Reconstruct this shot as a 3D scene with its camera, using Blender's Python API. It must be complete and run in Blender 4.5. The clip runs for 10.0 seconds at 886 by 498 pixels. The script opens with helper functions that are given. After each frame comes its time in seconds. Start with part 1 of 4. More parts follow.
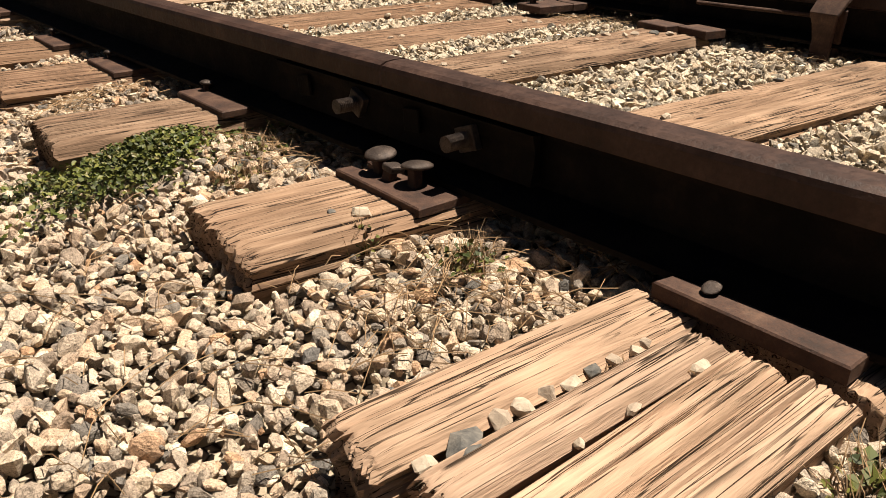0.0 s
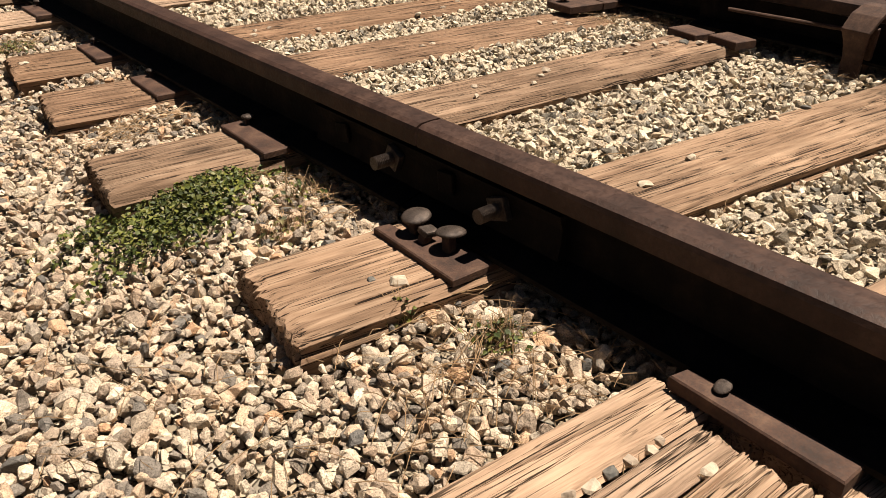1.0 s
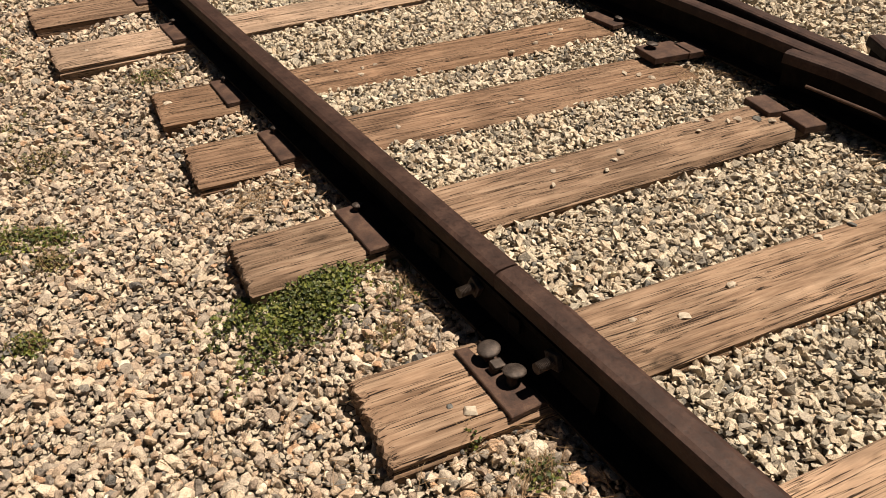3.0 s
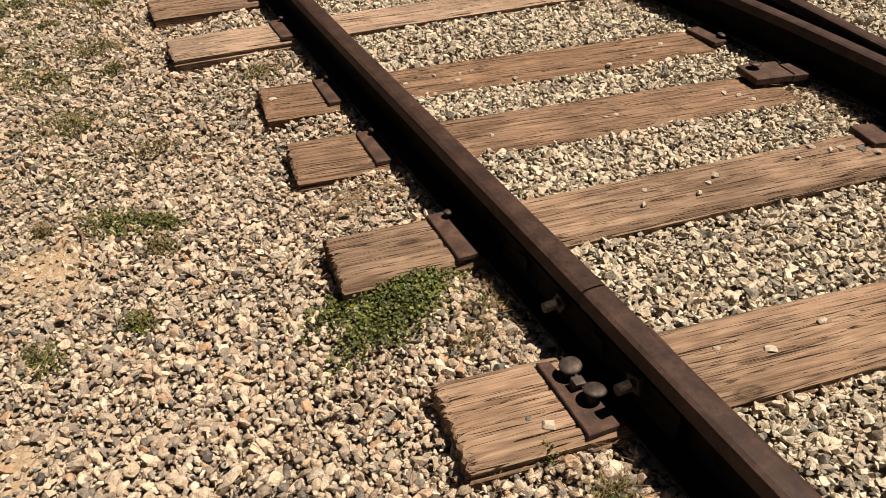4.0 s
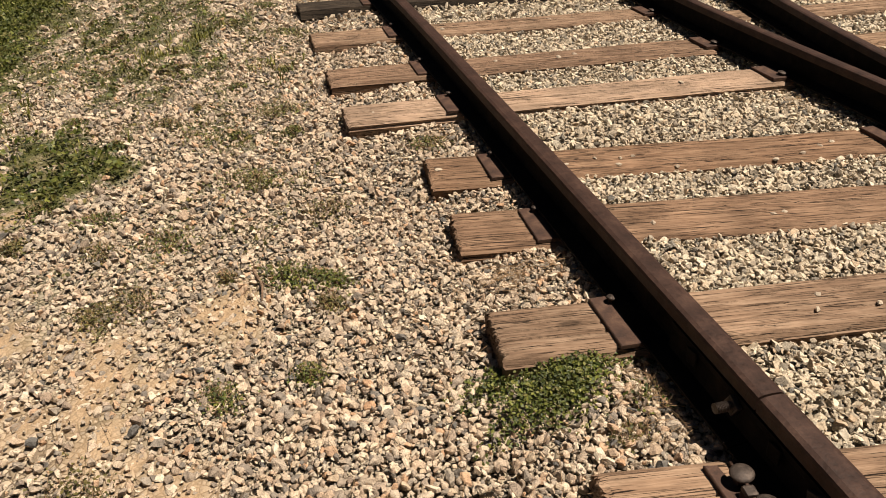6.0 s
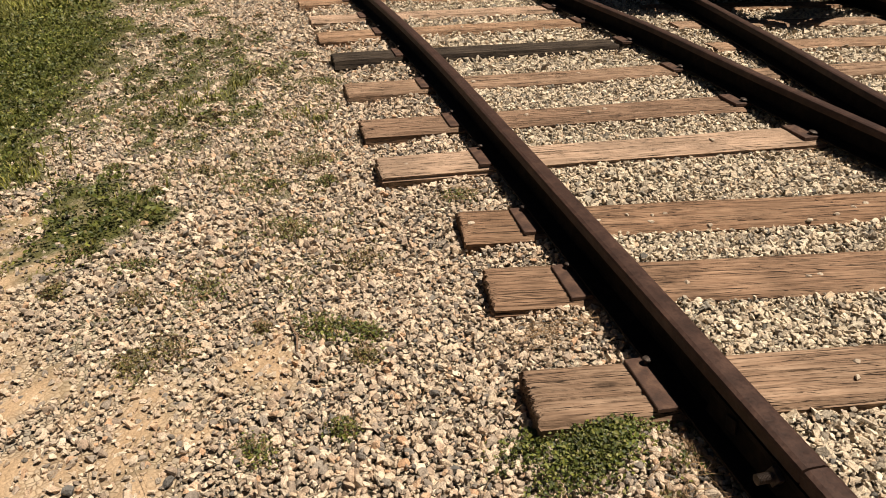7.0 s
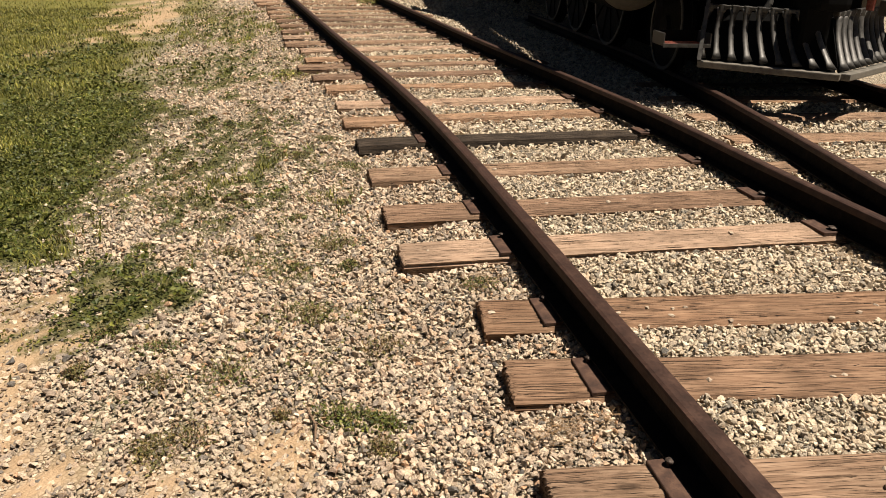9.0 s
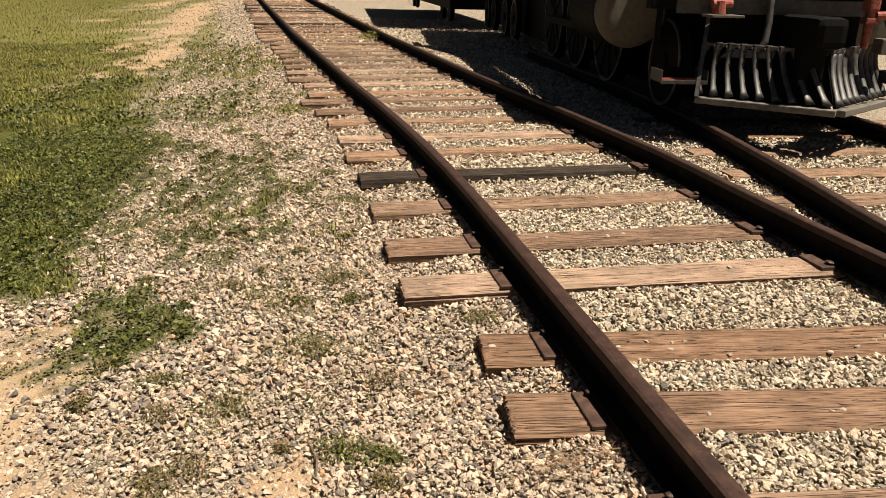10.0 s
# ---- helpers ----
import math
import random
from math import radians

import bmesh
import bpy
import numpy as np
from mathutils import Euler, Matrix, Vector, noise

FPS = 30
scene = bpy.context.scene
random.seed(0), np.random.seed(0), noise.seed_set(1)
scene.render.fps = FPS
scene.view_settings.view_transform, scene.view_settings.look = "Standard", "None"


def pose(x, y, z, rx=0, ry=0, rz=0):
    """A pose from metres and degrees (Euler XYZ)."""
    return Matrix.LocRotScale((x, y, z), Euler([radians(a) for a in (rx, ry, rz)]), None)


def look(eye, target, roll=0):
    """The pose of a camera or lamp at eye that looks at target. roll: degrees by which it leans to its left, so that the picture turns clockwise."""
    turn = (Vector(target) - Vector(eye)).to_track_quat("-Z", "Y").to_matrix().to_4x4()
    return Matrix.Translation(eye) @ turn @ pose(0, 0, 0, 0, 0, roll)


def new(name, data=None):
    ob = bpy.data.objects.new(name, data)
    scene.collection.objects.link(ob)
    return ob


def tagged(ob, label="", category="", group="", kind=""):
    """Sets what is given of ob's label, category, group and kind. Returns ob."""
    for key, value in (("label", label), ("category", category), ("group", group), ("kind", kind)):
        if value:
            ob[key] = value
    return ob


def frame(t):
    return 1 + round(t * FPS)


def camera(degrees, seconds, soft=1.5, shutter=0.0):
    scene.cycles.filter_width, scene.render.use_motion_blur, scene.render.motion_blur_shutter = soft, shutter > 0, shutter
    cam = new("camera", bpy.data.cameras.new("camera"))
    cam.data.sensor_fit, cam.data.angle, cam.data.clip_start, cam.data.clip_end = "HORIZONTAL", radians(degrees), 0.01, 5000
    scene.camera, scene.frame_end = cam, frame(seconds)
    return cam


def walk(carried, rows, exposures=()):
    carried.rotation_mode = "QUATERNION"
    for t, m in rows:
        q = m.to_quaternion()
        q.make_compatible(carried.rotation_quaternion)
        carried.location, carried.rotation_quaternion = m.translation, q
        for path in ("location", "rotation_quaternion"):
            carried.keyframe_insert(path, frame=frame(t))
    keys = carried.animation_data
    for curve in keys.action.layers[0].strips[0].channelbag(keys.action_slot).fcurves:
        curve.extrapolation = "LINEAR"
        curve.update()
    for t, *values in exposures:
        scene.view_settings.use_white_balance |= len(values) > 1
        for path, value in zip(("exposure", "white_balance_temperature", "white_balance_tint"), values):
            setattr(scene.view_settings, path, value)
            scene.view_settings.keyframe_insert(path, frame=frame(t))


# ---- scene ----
cam = camera(61.7, 10.0, 0.4)
PATH = [
    (0, (-0.68, -0.868, 0.372), (0.522, 0.472, -0.5), 0.1),
    (0.5, (-0.67, -0.859, 0.424), (0.488, 0.488, -0.495), -0.3),
    (1, (-0.68, -0.853, 0.539), (0.431, 0.487, -0.447), -0.5),
    (1.5, (-0.683, -0.857, 0.702), (0.375, 0.474, -0.352), -0.8),
    (2, (-0.681, -0.874, 0.881), (0.319, 0.452, -0.234), -0.8),
    (2.2, (-0.68, -0.88, 0.932), (0.295, 0.447, -0.203), -0.7),
    (3.3, (-0.705, -0.879, 1.027), (0.109, 0.506, -0.163), 0.2),
    (3.5, (-0.706, -0.882, 1.044), (0.068, 0.521, -0.153), 0.1),
    (4, (-0.737, -0.877, 1.06), (-0.046, 0.575, -0.13), 0.2),
    (4.5, (-0.773, -0.867, 1.069), (-0.163, 0.633, -0.104), 0.2),
    (5, (-0.818, -0.861, 1.084), (-0.284, 0.688, -0.064), 0.1),
    (5.5, (-0.851, -0.852, 1.1), (-0.377, 0.742, -0.01), 0.0),
    (5.7, (-0.852, -0.853, 1.099), (-0.399, 0.768, 0.018), -0.3),
    (6.8, (-0.888, -0.831, 1.135), (-0.483, 0.871, 0.167), 0.4),
    (7, (-0.898, -0.832, 1.141), (-0.498, 0.885, 0.197), 0.4),
    (7.5, (-0.907, -0.825, 1.157), (-0.519, 0.922, 0.263), 0.6),
    (8, (-0.909, -0.82, 1.164), (-0.529, 0.952, 0.32), 0.8),
    (8.5, (-0.912, -0.822, 1.174), (-0.535, 0.972, 0.373), 1.0),
    (9, (-0.918, -0.829, 1.188), (-0.542, 0.983, 0.43), 1.2),
    (9.5, (-0.918, -0.839, 1.196), (-0.541, 0.991, 0.48), 1.2),
    (10, (-0.925, -0.855, 1.205), (-0.546, 0.989, 0.528), 1.3),
]
walk(cam, [(t, look(eye, target, roll)) for t, eye, target, roll in PATH],
     [(0.0, 1.14), (1.0, 1.10), (2.0, 0.92), (3.5, 0.80), (5.0, 0.75), (7.0, 0.81), (8.5, 0.91), (10.0, 1.02)])

# ---- sky, sun ----
SUN_FROM = Vector((0.325, -0.14, 0.935)).normalized()
world = bpy.data.worlds.new("sky")
scene.world = world
world.use_nodes = True
wn = world.node_tree
wn.nodes.clear()
sky = wn.nodes.new("ShaderNodeTexSky")
sky.sky_type, sky.sun_disc = "NISHITA", False
sky.sun_elevation = math.asin(SUN_FROM.z)
sky.sun_rotation = math.atan2(SUN_FROM.x, SUN_FROM.y)
bg = wn.nodes.new("ShaderNodeBackground")
bg.inputs["Strength"].default_value = 0.011
wo = wn.nodes.new("ShaderNodeOutputWorld")
wn.links.new(sky.outputs[0], bg.inputs[0])
wn.links.new(bg.outputs[0], wo.inputs[0])
sun = new("sun", bpy.data.lights.new("sun", "SUN"))
sun.data.energy, sun.data.angle, sun.data.color = 5.0, radians(0.5), (1.0, 0.885, 0.75)
sun.matrix_world = look(SUN_FROM * 20, (0, 0, 0))


# ---- materials ----
class Mat:
    """A node material with a Principled shader and a few short helpers."""

    def __init__(self, name, rough=0.8, metal=0.0, spec=0.3):
        self.m = bpy.data.materials.new(name)
        self.m.use_nodes = True
        self.t = self.m.node_tree
        self.b = self.t.nodes["Principled BSDF"]
        self.b.inputs["Roughness"].default_value = rough
        self.b.inputs["Metallic"].default_value = metal
        self.b.inputs["Specular IOR Level"].default_value = spec

    def put(self, socket, value):
        if isinstance(value, bpy.types.NodeSocket):
            self.t.links.new(value, socket)
        elif isinstance(value, tuple) and len(value) == 3 and socket.type == "RGBA":
            socket.default_value = (*value, 1)
        else:
            socket.default_value = value

    def coords(self, scale=(1, 1, 1), space="Object", rot=(0, 0, 0)):
        c = self.t.nodes.new("ShaderNodeTexCoord")
        m = self.t.nodes.new("ShaderNodeMapping")
        m.inputs["Scale"].default_value = scale
        m.inputs["Rotation"].default_value = rot
        self.t.links.new(c.outputs[space], m.inputs["Vector"])
        return m.outputs[0]

    def noise(self, vec, scale, detail=4.0, rough=0.6, distort=0.0):
        n = self.t.nodes.new("ShaderNodeTexNoise")
        self.put(n.inputs["Vector"], vec)
        n.inputs["Scale"].default_value, n.inputs["Detail"].default_value = scale, detail
        n.inputs["Roughness"].default_value, n.inputs["Distortion"].default_value = rough, distort
        return n.outputs["Fac"]

    def voronoi(self, vec, scale, feature="F1", out="Distance"):
        n = self.t.nodes.new("ShaderNodeTexVoronoi")
        n.feature = feature
        self.put(n.inputs["Vector"], vec)
        n.inputs["Scale"].default_value = scale
        return n.outputs[out]

    def ramp(self, fac, stops, hard=False):
        n = self.t.nodes.new("ShaderNodeValToRGB")
        self.put(n.inputs[0], fac)
        e = n.color_ramp.elements
        while len(e) < len(stops):
            e.new(0.5)
        for el, (p, c) in zip(e, stops):
            el.position, el.color = p, (*c, 1) if isinstance(c, tuple) else (c, c, c, 1)
        if hard:
            n.color_ramp.interpolation = "CONSTANT"
        return n.outputs[0]

    def mix(self, fac, a, b, mode="MIX"):
        n = self.t.nodes.new("ShaderNodeMix")
        n.data_type, n.blend_type = "RGBA", mode
        for s, v in ((n.inputs[0], fac), (n.inputs[6], a), (n.inputs[7], b)):
            self.put(s, v)
        return n.outputs[2]

    def math(self, op, a, b=0.0):
        n = self.t.nodes.new("ShaderNodeMath")
        n.operation = op
        self.put(n.inputs[0], a)
        self.put(n.inputs[1], b)
        return n.outputs[0]

    def island(self):
        return self.t.nodes.new("ShaderNodeNewGeometry").outputs["Random Per Island"]

    def each(self):
        return self.t.nodes.new("ShaderNodeObjectInfo").outputs["Random"]

    def attribute(self, name):
        n = self.t.nodes.new("ShaderNodeAttribute")
        n.attribute_name = name
        return n.outputs["Fac"]

    def bump(self, height, strength=0.5, distance=0.01):
        n = self.t.nodes.new("ShaderNodeBump")
        n.inputs["Strength"].default_value, n.inputs["Distance"].default_value = strength, distance
        self.put(n.inputs["Height"], height)
        self.t.links.new(n.outputs[0], self.b.inputs["Normal"])
        return self

    def color(self, value):
        self.put(self.b.inputs["Base Color"], value)
        return self

    def rough(self, value):
        self.put(self.b.inputs["Roughness"], value)
        return self


def make_gravel(name, tones):
    """Crushed stone: a tone of its own for each piece, speckled and veined."""
    m = Mat(name, 0.85, spec=0.15)
    c = m.coords()
    tone = m.ramp(m.island(), [(k / (len(tones) - 1), t) for k, t in enumerate(tones)])
    fleck = m.ramp(m.noise(c, 520, 3, 0.7), [(0.34, 0.45), (0.46, 0.95), (0.56, 1.05), (0.68, 1.4)])
    vein = m.ramp(m.noise(c, 70, 5, 0.65), [(0.3, 0.68), (0.6, 1.15)])
    m.color(m.mix(1.0, m.mix(1.0, tone, fleck, "MULTIPLY"), vein, "MULTIPLY"))
    h = m.math("ADD", m.noise(c, 110, 4, 0.65), m.math("MULTIPLY", m.noise(c, 420, 3, 0.7), 0.3))
    return m.bump(h, 0.8, 0.006).m


def make_wood(name, tones, along=5.0):
    """Weathered sleeper wood: long grain, dark checks, bleached ridges."""
    m = Mat(name, 0.9, spec=0.15)
    c = m.coords((1, 1, 1))
    off = m.t.nodes.new("ShaderNodeVectorMath")
    off.operation = "ADD"
    comb = m.t.nodes.new("ShaderNodeCombineXYZ")
    rnd = m.each()
    for s in comb.inputs:
        m.put(s, m.math("MULTIPLY", rnd, 37.0))
    m.put(off.inputs[0], c)
    m.put(off.inputs[1], comb.outputs[0])
    mp = m.t.nodes.new("ShaderNodeMapping")
    mp.inputs["Scale"].default_value = (along, 52, 52)
    m.put(mp.inputs["Vector"], off.outputs[0])
    g = mp.outputs[0]
    mp2 = m.t.nodes.new("ShaderNodeMapping")
    mp2.inputs["Scale"].default_value = (along * 4, 320, 320)
    m.put(mp2.inputs["Vector"], off.outputs[0])
    mp3 = m.t.nodes.new("ShaderNodeMapping")
    mp3.inputs["Scale"].default_value = (along * 0.9, 300, 300)
    m.put(mp3.inputs["Vector"], off.outputs[0])
    fine = m.noise(mp2.outputs[0], 1.0, 3, 0.6, 0.4)
    grain = m.noise(g, 1.0, 5, 0.65, 1.1)
    base = m.ramp(grain, [(0.28, tones[0]), (0.46, tones[1]), (0.66, tones[2])])
    base = m.mix(1.0, base, m.ramp(fine, [(0.3, 0.80), (0.52, 1.0), (0.7, 1.10)]), "MULTIPLY")
    blotch = m.ramp(m.noise(off.outputs[0], 5.0, 3), [(0.35, 0.72), (0.65, 1.12)])
    base = m.mix(1.0, base, blotch, "MULTIPLY")
    checks = m.ramp(m.noise(mp3.outputs[0], 1.0, 2, 0.5, 0.5), [(0.338, 0.0), (0.368, 1.0)])
    mp5 = m.t.nodes.new("ShaderNodeMapping")
    mp5.inputs["Scale"].default_value = (along * 0.55, 95, 95)
    m.put(mp5.inputs["Vector"], off.outputs[0])
    hair = m.ramp(m.math("ABSOLUTE", m.math("SUBTRACT", m.noise(mp5.outputs[0], 1.0, 2, 0.5, 0.8), 0.5)), [(0.004, 0.0), (0.020, 1.0)])
    gate = m.ramp(m.noise(g, 0.35, 2), [(0.40, 1.0), (0.48, 0.0)])
    checks = m.math("MINIMUM", checks, m.math("MAXIMUM", hair, gate))
    base = m.mix(checks, tones[3], base)
    mp4 = m.t.nodes.new("ShaderNodeMapping")
    mp4.inputs["Scale"].default_value = (2.3, 6.0, 0.001)
    m.put(mp4.inputs["Vector"], off.outputs[0])
    knot = m.voronoi(mp4.outputs[0], 1.0)
    ring = m.ramp(m.math("ADD", knot, m.math("MULTIPLY", fine, 0.03)), [(0.03, 0.25), (0.07, 0.75), (0.085, 0.4), (0.12, 1.0)])
    base = m.mix(1.0, base, ring, "MULTIPLY")
    tint = m.ramp(m.each(), [(0.0, (0.86, 0.84, 0.82)), (0.5, (1.0, 0.97, 0.93)), (1.0, (1.12, 1.03, 0.92))])
    m.color(m.mix(1.0, base, tint, "MULTIPLY"))
    h = m.math("ADD", m.math("MULTIPLY", grain, 0.8), m.math("ADD", m.math("MULTIPLY", fine, 0.35), checks))
    return m.bump(h, 0.7, 0.005).m


def make_rust(name, dark, mid, light, rough=0.7, metal=0.35, scale=1.0, spec=0.3):
    m = Mat(name, rough, metal, spec)
    c = m.coords()
    a = m.noise(c, 14 * scale, 6, 0.7)
    b = m.noise(c, 120 * scale, 4, 0.7)
    col = m.ramp(a, [(0.32, dark), (0.5, mid), (0.68, light)])
    col = m.mix(1.0, col, m.ramp(b, [(0.3, 0.65), (0.6, 1.15)]), "MULTIPLY")
    m.color(col)
    m.rough(m.ramp(b, [(0.3, rough - 0.12), (0.7, min(1.0, rough + 0.12))]))
    return m.bump(m.math("ADD", b, m.math("MULTIPLY", a, 0.6)), 0.5, 0.002).m


def make_plain(name, col, rough=0.6, metal=0.0, vary=0.25, scale=20, spec=0.4):
    m = Mat(name, rough, metal, spec)
    c = m.coords()
    n = m.noise(c, scale, 5, 0.65)
    m.color(m.mix(1.0, col, m.ramp(n, [(0.3, 1 - vary), (0.7, 1 + vary)]), "MULTIPLY"))
    m.rough(m.ramp(n, [(0.3, max(0, rough - 0.1)), (0.7, min(1, rough + 0.1))]))
    return m.bump(n, 0.2, 0.002).m


def make_leaf(name, a, b, c3):
    m = Mat(name, 0.55, spec=0.35)
    col = m.ramp(m.island(), [(0.0, a), (0.45, b), (0.85, c3), (1.0, (0.136, 0.118, 0.043))])
    col = m.mix(1.0, col, m.ramp(m.noise(m.coords(), 2.2, 3), [(0.35, 0.72), (0.65, 1.22)]), "MULTIPLY")
    m.color(m.mix(1.0, col, m.ramp(m.noise(m.coords(), 17, 3), [(0.36, 0.72), (0.62, 1.2)]), "MULTIPLY"))
    m.b.inputs["Transmission Weight"].default_value = 0.0
    m.b.inputs["Subsurface Weight"].default_value = 0.0
    return m.m


GRAVEL = make_gravel("dusty_gravel_stone", ((0.419, 0.320, 0.222), (0.534, 0.431, 0.314), (0.374, 0.272, 0.189), (0.231, 0.181, 0.138), (0.605, 0.506, 0.381), (0.445, 0.354, 0.260),
                                            (0.153, 0.133, 0.113), (0.392, 0.302, 0.222), (0.552, 0.449, 0.335), (0.109, 0.103, 0.095), (0.463, 0.363, 0.264), (0.409, 0.250, 0.146)))
GRAVEL_CLEAN = make_gravel("washed_gravel_stone", ((0.480, 0.398, 0.291), (0.576, 0.490, 0.369), (0.400, 0.321, 0.231), (0.288, 0.241, 0.185), (0.640, 0.551, 0.419), (0.496, 0.413, 0.305),
                                                   (0.160, 0.142, 0.117), (0.464, 0.375, 0.270), (0.592, 0.505, 0.376), (0.120, 0.112, 0.099), (0.512, 0.421, 0.305), (0.416, 0.306, 0.206)))
WOOD = make_wood("sleeper_wood", ((0.130, 0.083, 0.055), (0.228, 0.150, 0.100), (0.315, 0.221, 0.153), (0.01736, 0.01116, 0.00744)))
WOOD_PALE = make_wood("pale_sleeper_wood", ((0.250, 0.172, 0.121), (0.335, 0.236, 0.167), (0.40, 0.290, 0.212), (0.031, 0.02108, 0.01364)))
WOOD_BROWN = make_wood("brown_sleeper_wood", ((0.096, 0.061, 0.041), (0.172, 0.111, 0.075), (0.245, 0.167, 0.116), (0.0124, 0.00806, 0.00558)))
WOOD_TAR = make_wood("tarred_sleeper_wood", ((0.016, 0.012, 0.0095), (0.036, 0.028, 0.021), (0.080, 0.062, 0.046), (0.005, 0.0045, 0.004)))
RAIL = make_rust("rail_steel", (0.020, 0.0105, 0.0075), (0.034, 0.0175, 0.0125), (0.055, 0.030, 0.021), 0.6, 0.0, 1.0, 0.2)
# near-black steel: the shade below the rail head, put into the colour
SHADE_STEEL = make_rust("shade_blackened_steel", (0.004, 0.0032, 0.0028), (0.008, 0.006, 0.005), (0.016, 0.011, 0.008), 0.8, 0.0, 1.0, 0.06)
RUST = make_rust("rusted_plate", (0.0279, 0.0155, 0.01116), (0.05704, 0.02976, 0.01984), (0.0961, 0.05456, 0.03534), 0.75, 0.1, 2.0)
BOLT = make_rust("worn_bolt_steel", (0.026, 0.019, 0.016), (0.052, 0.039, 0.032), (0.095, 0.071, 0.057), 0.5, 0.45, 4.0)
BLACK = make_plain("black_engine_paint", (0.005, 0.005, 0.005), 0.7, spec=0.06)
GREY = make_plain("worn_grey_steel", (0.0558, 0.05332, 0.04836), 0.5, 0.2, 0.5)
TAN = make_plain("dusty_tan_paint", (0.1054, 0.093, 0.0682), 0.6)
RED = make_rust("rusted_red_grating", (0.14, 0.035, 0.025), (0.25, 0.07, 0.048), (0.34, 0.13, 0.09), 0.8, 0.0, 3.0)
LEAF = make_leaf("clover_leaf", (0.026, 0.038, 0.005), (0.060, 0.073, 0.010), (0.135, 0.138, 0.023))
LEAF_DRY = make_leaf("dry_clover_leaf", (0.040, 0.040, 0.008), (0.080, 0.072, 0.016), (0.150, 0.118, 0.034))
BLADE = make_leaf("grass_blade", (0.060, 0.070, 0.009), (0.13, 0.132, 0.019), (0.25, 0.225, 0.045))
STRAW = make_plain("dry_needle", (0.2604, 0.1674, 0.0868), 0.8)
PALE_BAR = make_plain("scuffed_bare_steel", (0.1488, 0.1364, 0.1147), 0.5, 0.2, 0.4)


# ---- the lie of the land ----
def ease(a, b, v):
    k = np.clip((np.asarray(v, float) - a) / (b - a), 0, 1)
    return k * k * (3 - 2 * k)


def grade(y):
    """The line climbs gently further on."""
    y = np.asarray(y, float)
    u = np.clip(y - 4.0, 0, 5.0)
    return 0.028 * u * u / 10 + 0.028 * np.clip(y - 9.0, 0, None)


def bend(y):
    """How far the line has swung to the left."""
    y = np.asarray(y, float)
    u = np.clip(y - 2.5, 0, 4.0)
    return -0.1 * u * u / 8 - 0.1 * np.clip(y - 6.5, 0, 6.5) - 0.083 * np.clip(y - 13.0, 0, None)


def eased(y, ys, xs, reach=0.35):
    """A smoothed course through the given stations."""
    y = np.asarray(y, float)
    return sum(np.interp(y + d * reach, ys, xs) for d in (-1, -0.5, 0, 0.5, 1)) / 5


def branch(y):
    """x of the left rail of the track that branches off to the right."""
    return eased(y, (-3, 0.1, 0.4, 2.05, 3.08, 4.66, 7.0, 12.5), (1.18, 1.535, 1.572, 1.865, 2.105, 2.43, 2.76, 3.20))


def second(y):
    """x of the main line's right-hand rail."""
    return eased(y, (-3, 0.1, 0.4, 0.7, 1.2, 2.0, 2.8, 4.0, 5.0), (1.18, 1.447, 1.480, 1.512, 1.532, 1.522, 1.528, 1.60, 1.62)) + bend(y) - 0.041 * ease(3.0, 5.0, y)


WAVES = [(random.uniform(0.6, 9), random.uniform(-math.pi, math.pi), random.uniform(0, 6.28)) for _ in range(22)]


def rumple(x, y):
    """Smooth noise between about -1 and 1."""
    total = 0 * np.asarray(x, float)
    for k, a, p in WAVES:
        total = total + np.sin(k * (x * math.cos(a) + y * math.sin(a)) + p) / (0.7 + 0.35 * k)
    return total / 2.6


def climb(x, y):
    """The grade of the main line; the branch stays level."""
    return grade(y) * (1 - ease(1.9, 2.8, np.asarray(x, float) - bend(y)))


def ground_z(x, y):
    x, y = np.asarray(x, float), np.asarray(y, float)
    u = x - bend(y)
    by_rail = np.exp(-((u + 0.03) / 0.10) ** 2) + np.exp(-((u - 1.46) / 0.12) ** 2)
    side = -0.026 - 0.034 * ease(-0.15, -0.45, u) - 0.03 * ease(-0.6, -2.0, u) - 0.03 * ease(4.5, 7, u)
    return climb(x, y) + side - 0.010 * by_rail - 0.022 * np.exp(-((y - 1.2) / 0.45) ** 2) * ease(-0.05, -0.25, u) * ease(-0.8, -0.5, u) + 0.007 * rumple(x, y)


def mesh_object(name, verts, faces, material, smooth=False):
    """One mesh object from arrays: verts (n, 3), faces (m, 3 or 4)."""
    verts, faces = np.asarray(verts, np.float32), np.asarray(faces, np.int32)
    n, k = faces.shape
    me = bpy.data.meshes.new(name)
    me.vertices.add(len(verts))
    me.vertices.foreach_set("co", verts.ravel())
    me.loops.add(n * k)
    me.loops.foreach_set("vertex_index", faces.ravel())
    me.polygons.add(n)
    me.polygons.foreach_set("loop_start", np.arange(0, n * k, k, dtype=np.int32))
    me.polygons.foreach_set("use_smooth", np.full(n, smooth))
    me.update(calc_edges=True)
    me.materials.append(material)
    return new(name, me)


def join(pieces):
    vs, fs, b = [], [], 0
    for v, f in pieces:
        vs.append(v)
        fs.append(f + b)
        b += len(v)
    return np.concatenate(vs), np.concatenate(fs)


def part(name, bm, material, parent=None, label="", smooth=False):
    """Links a bmesh as one mesh object under a thing or a part."""
    me = bpy.data.meshes.new(name)
    if smooth:
        for f in bm.faces:
            f.smooth = True
    bm.normal_update()
    bm.to_mesh(me)
    bm.free()
    me.materials.append(material)
    ob = new(name, me)
    ob.parent = parent
    return tagged(ob, label)


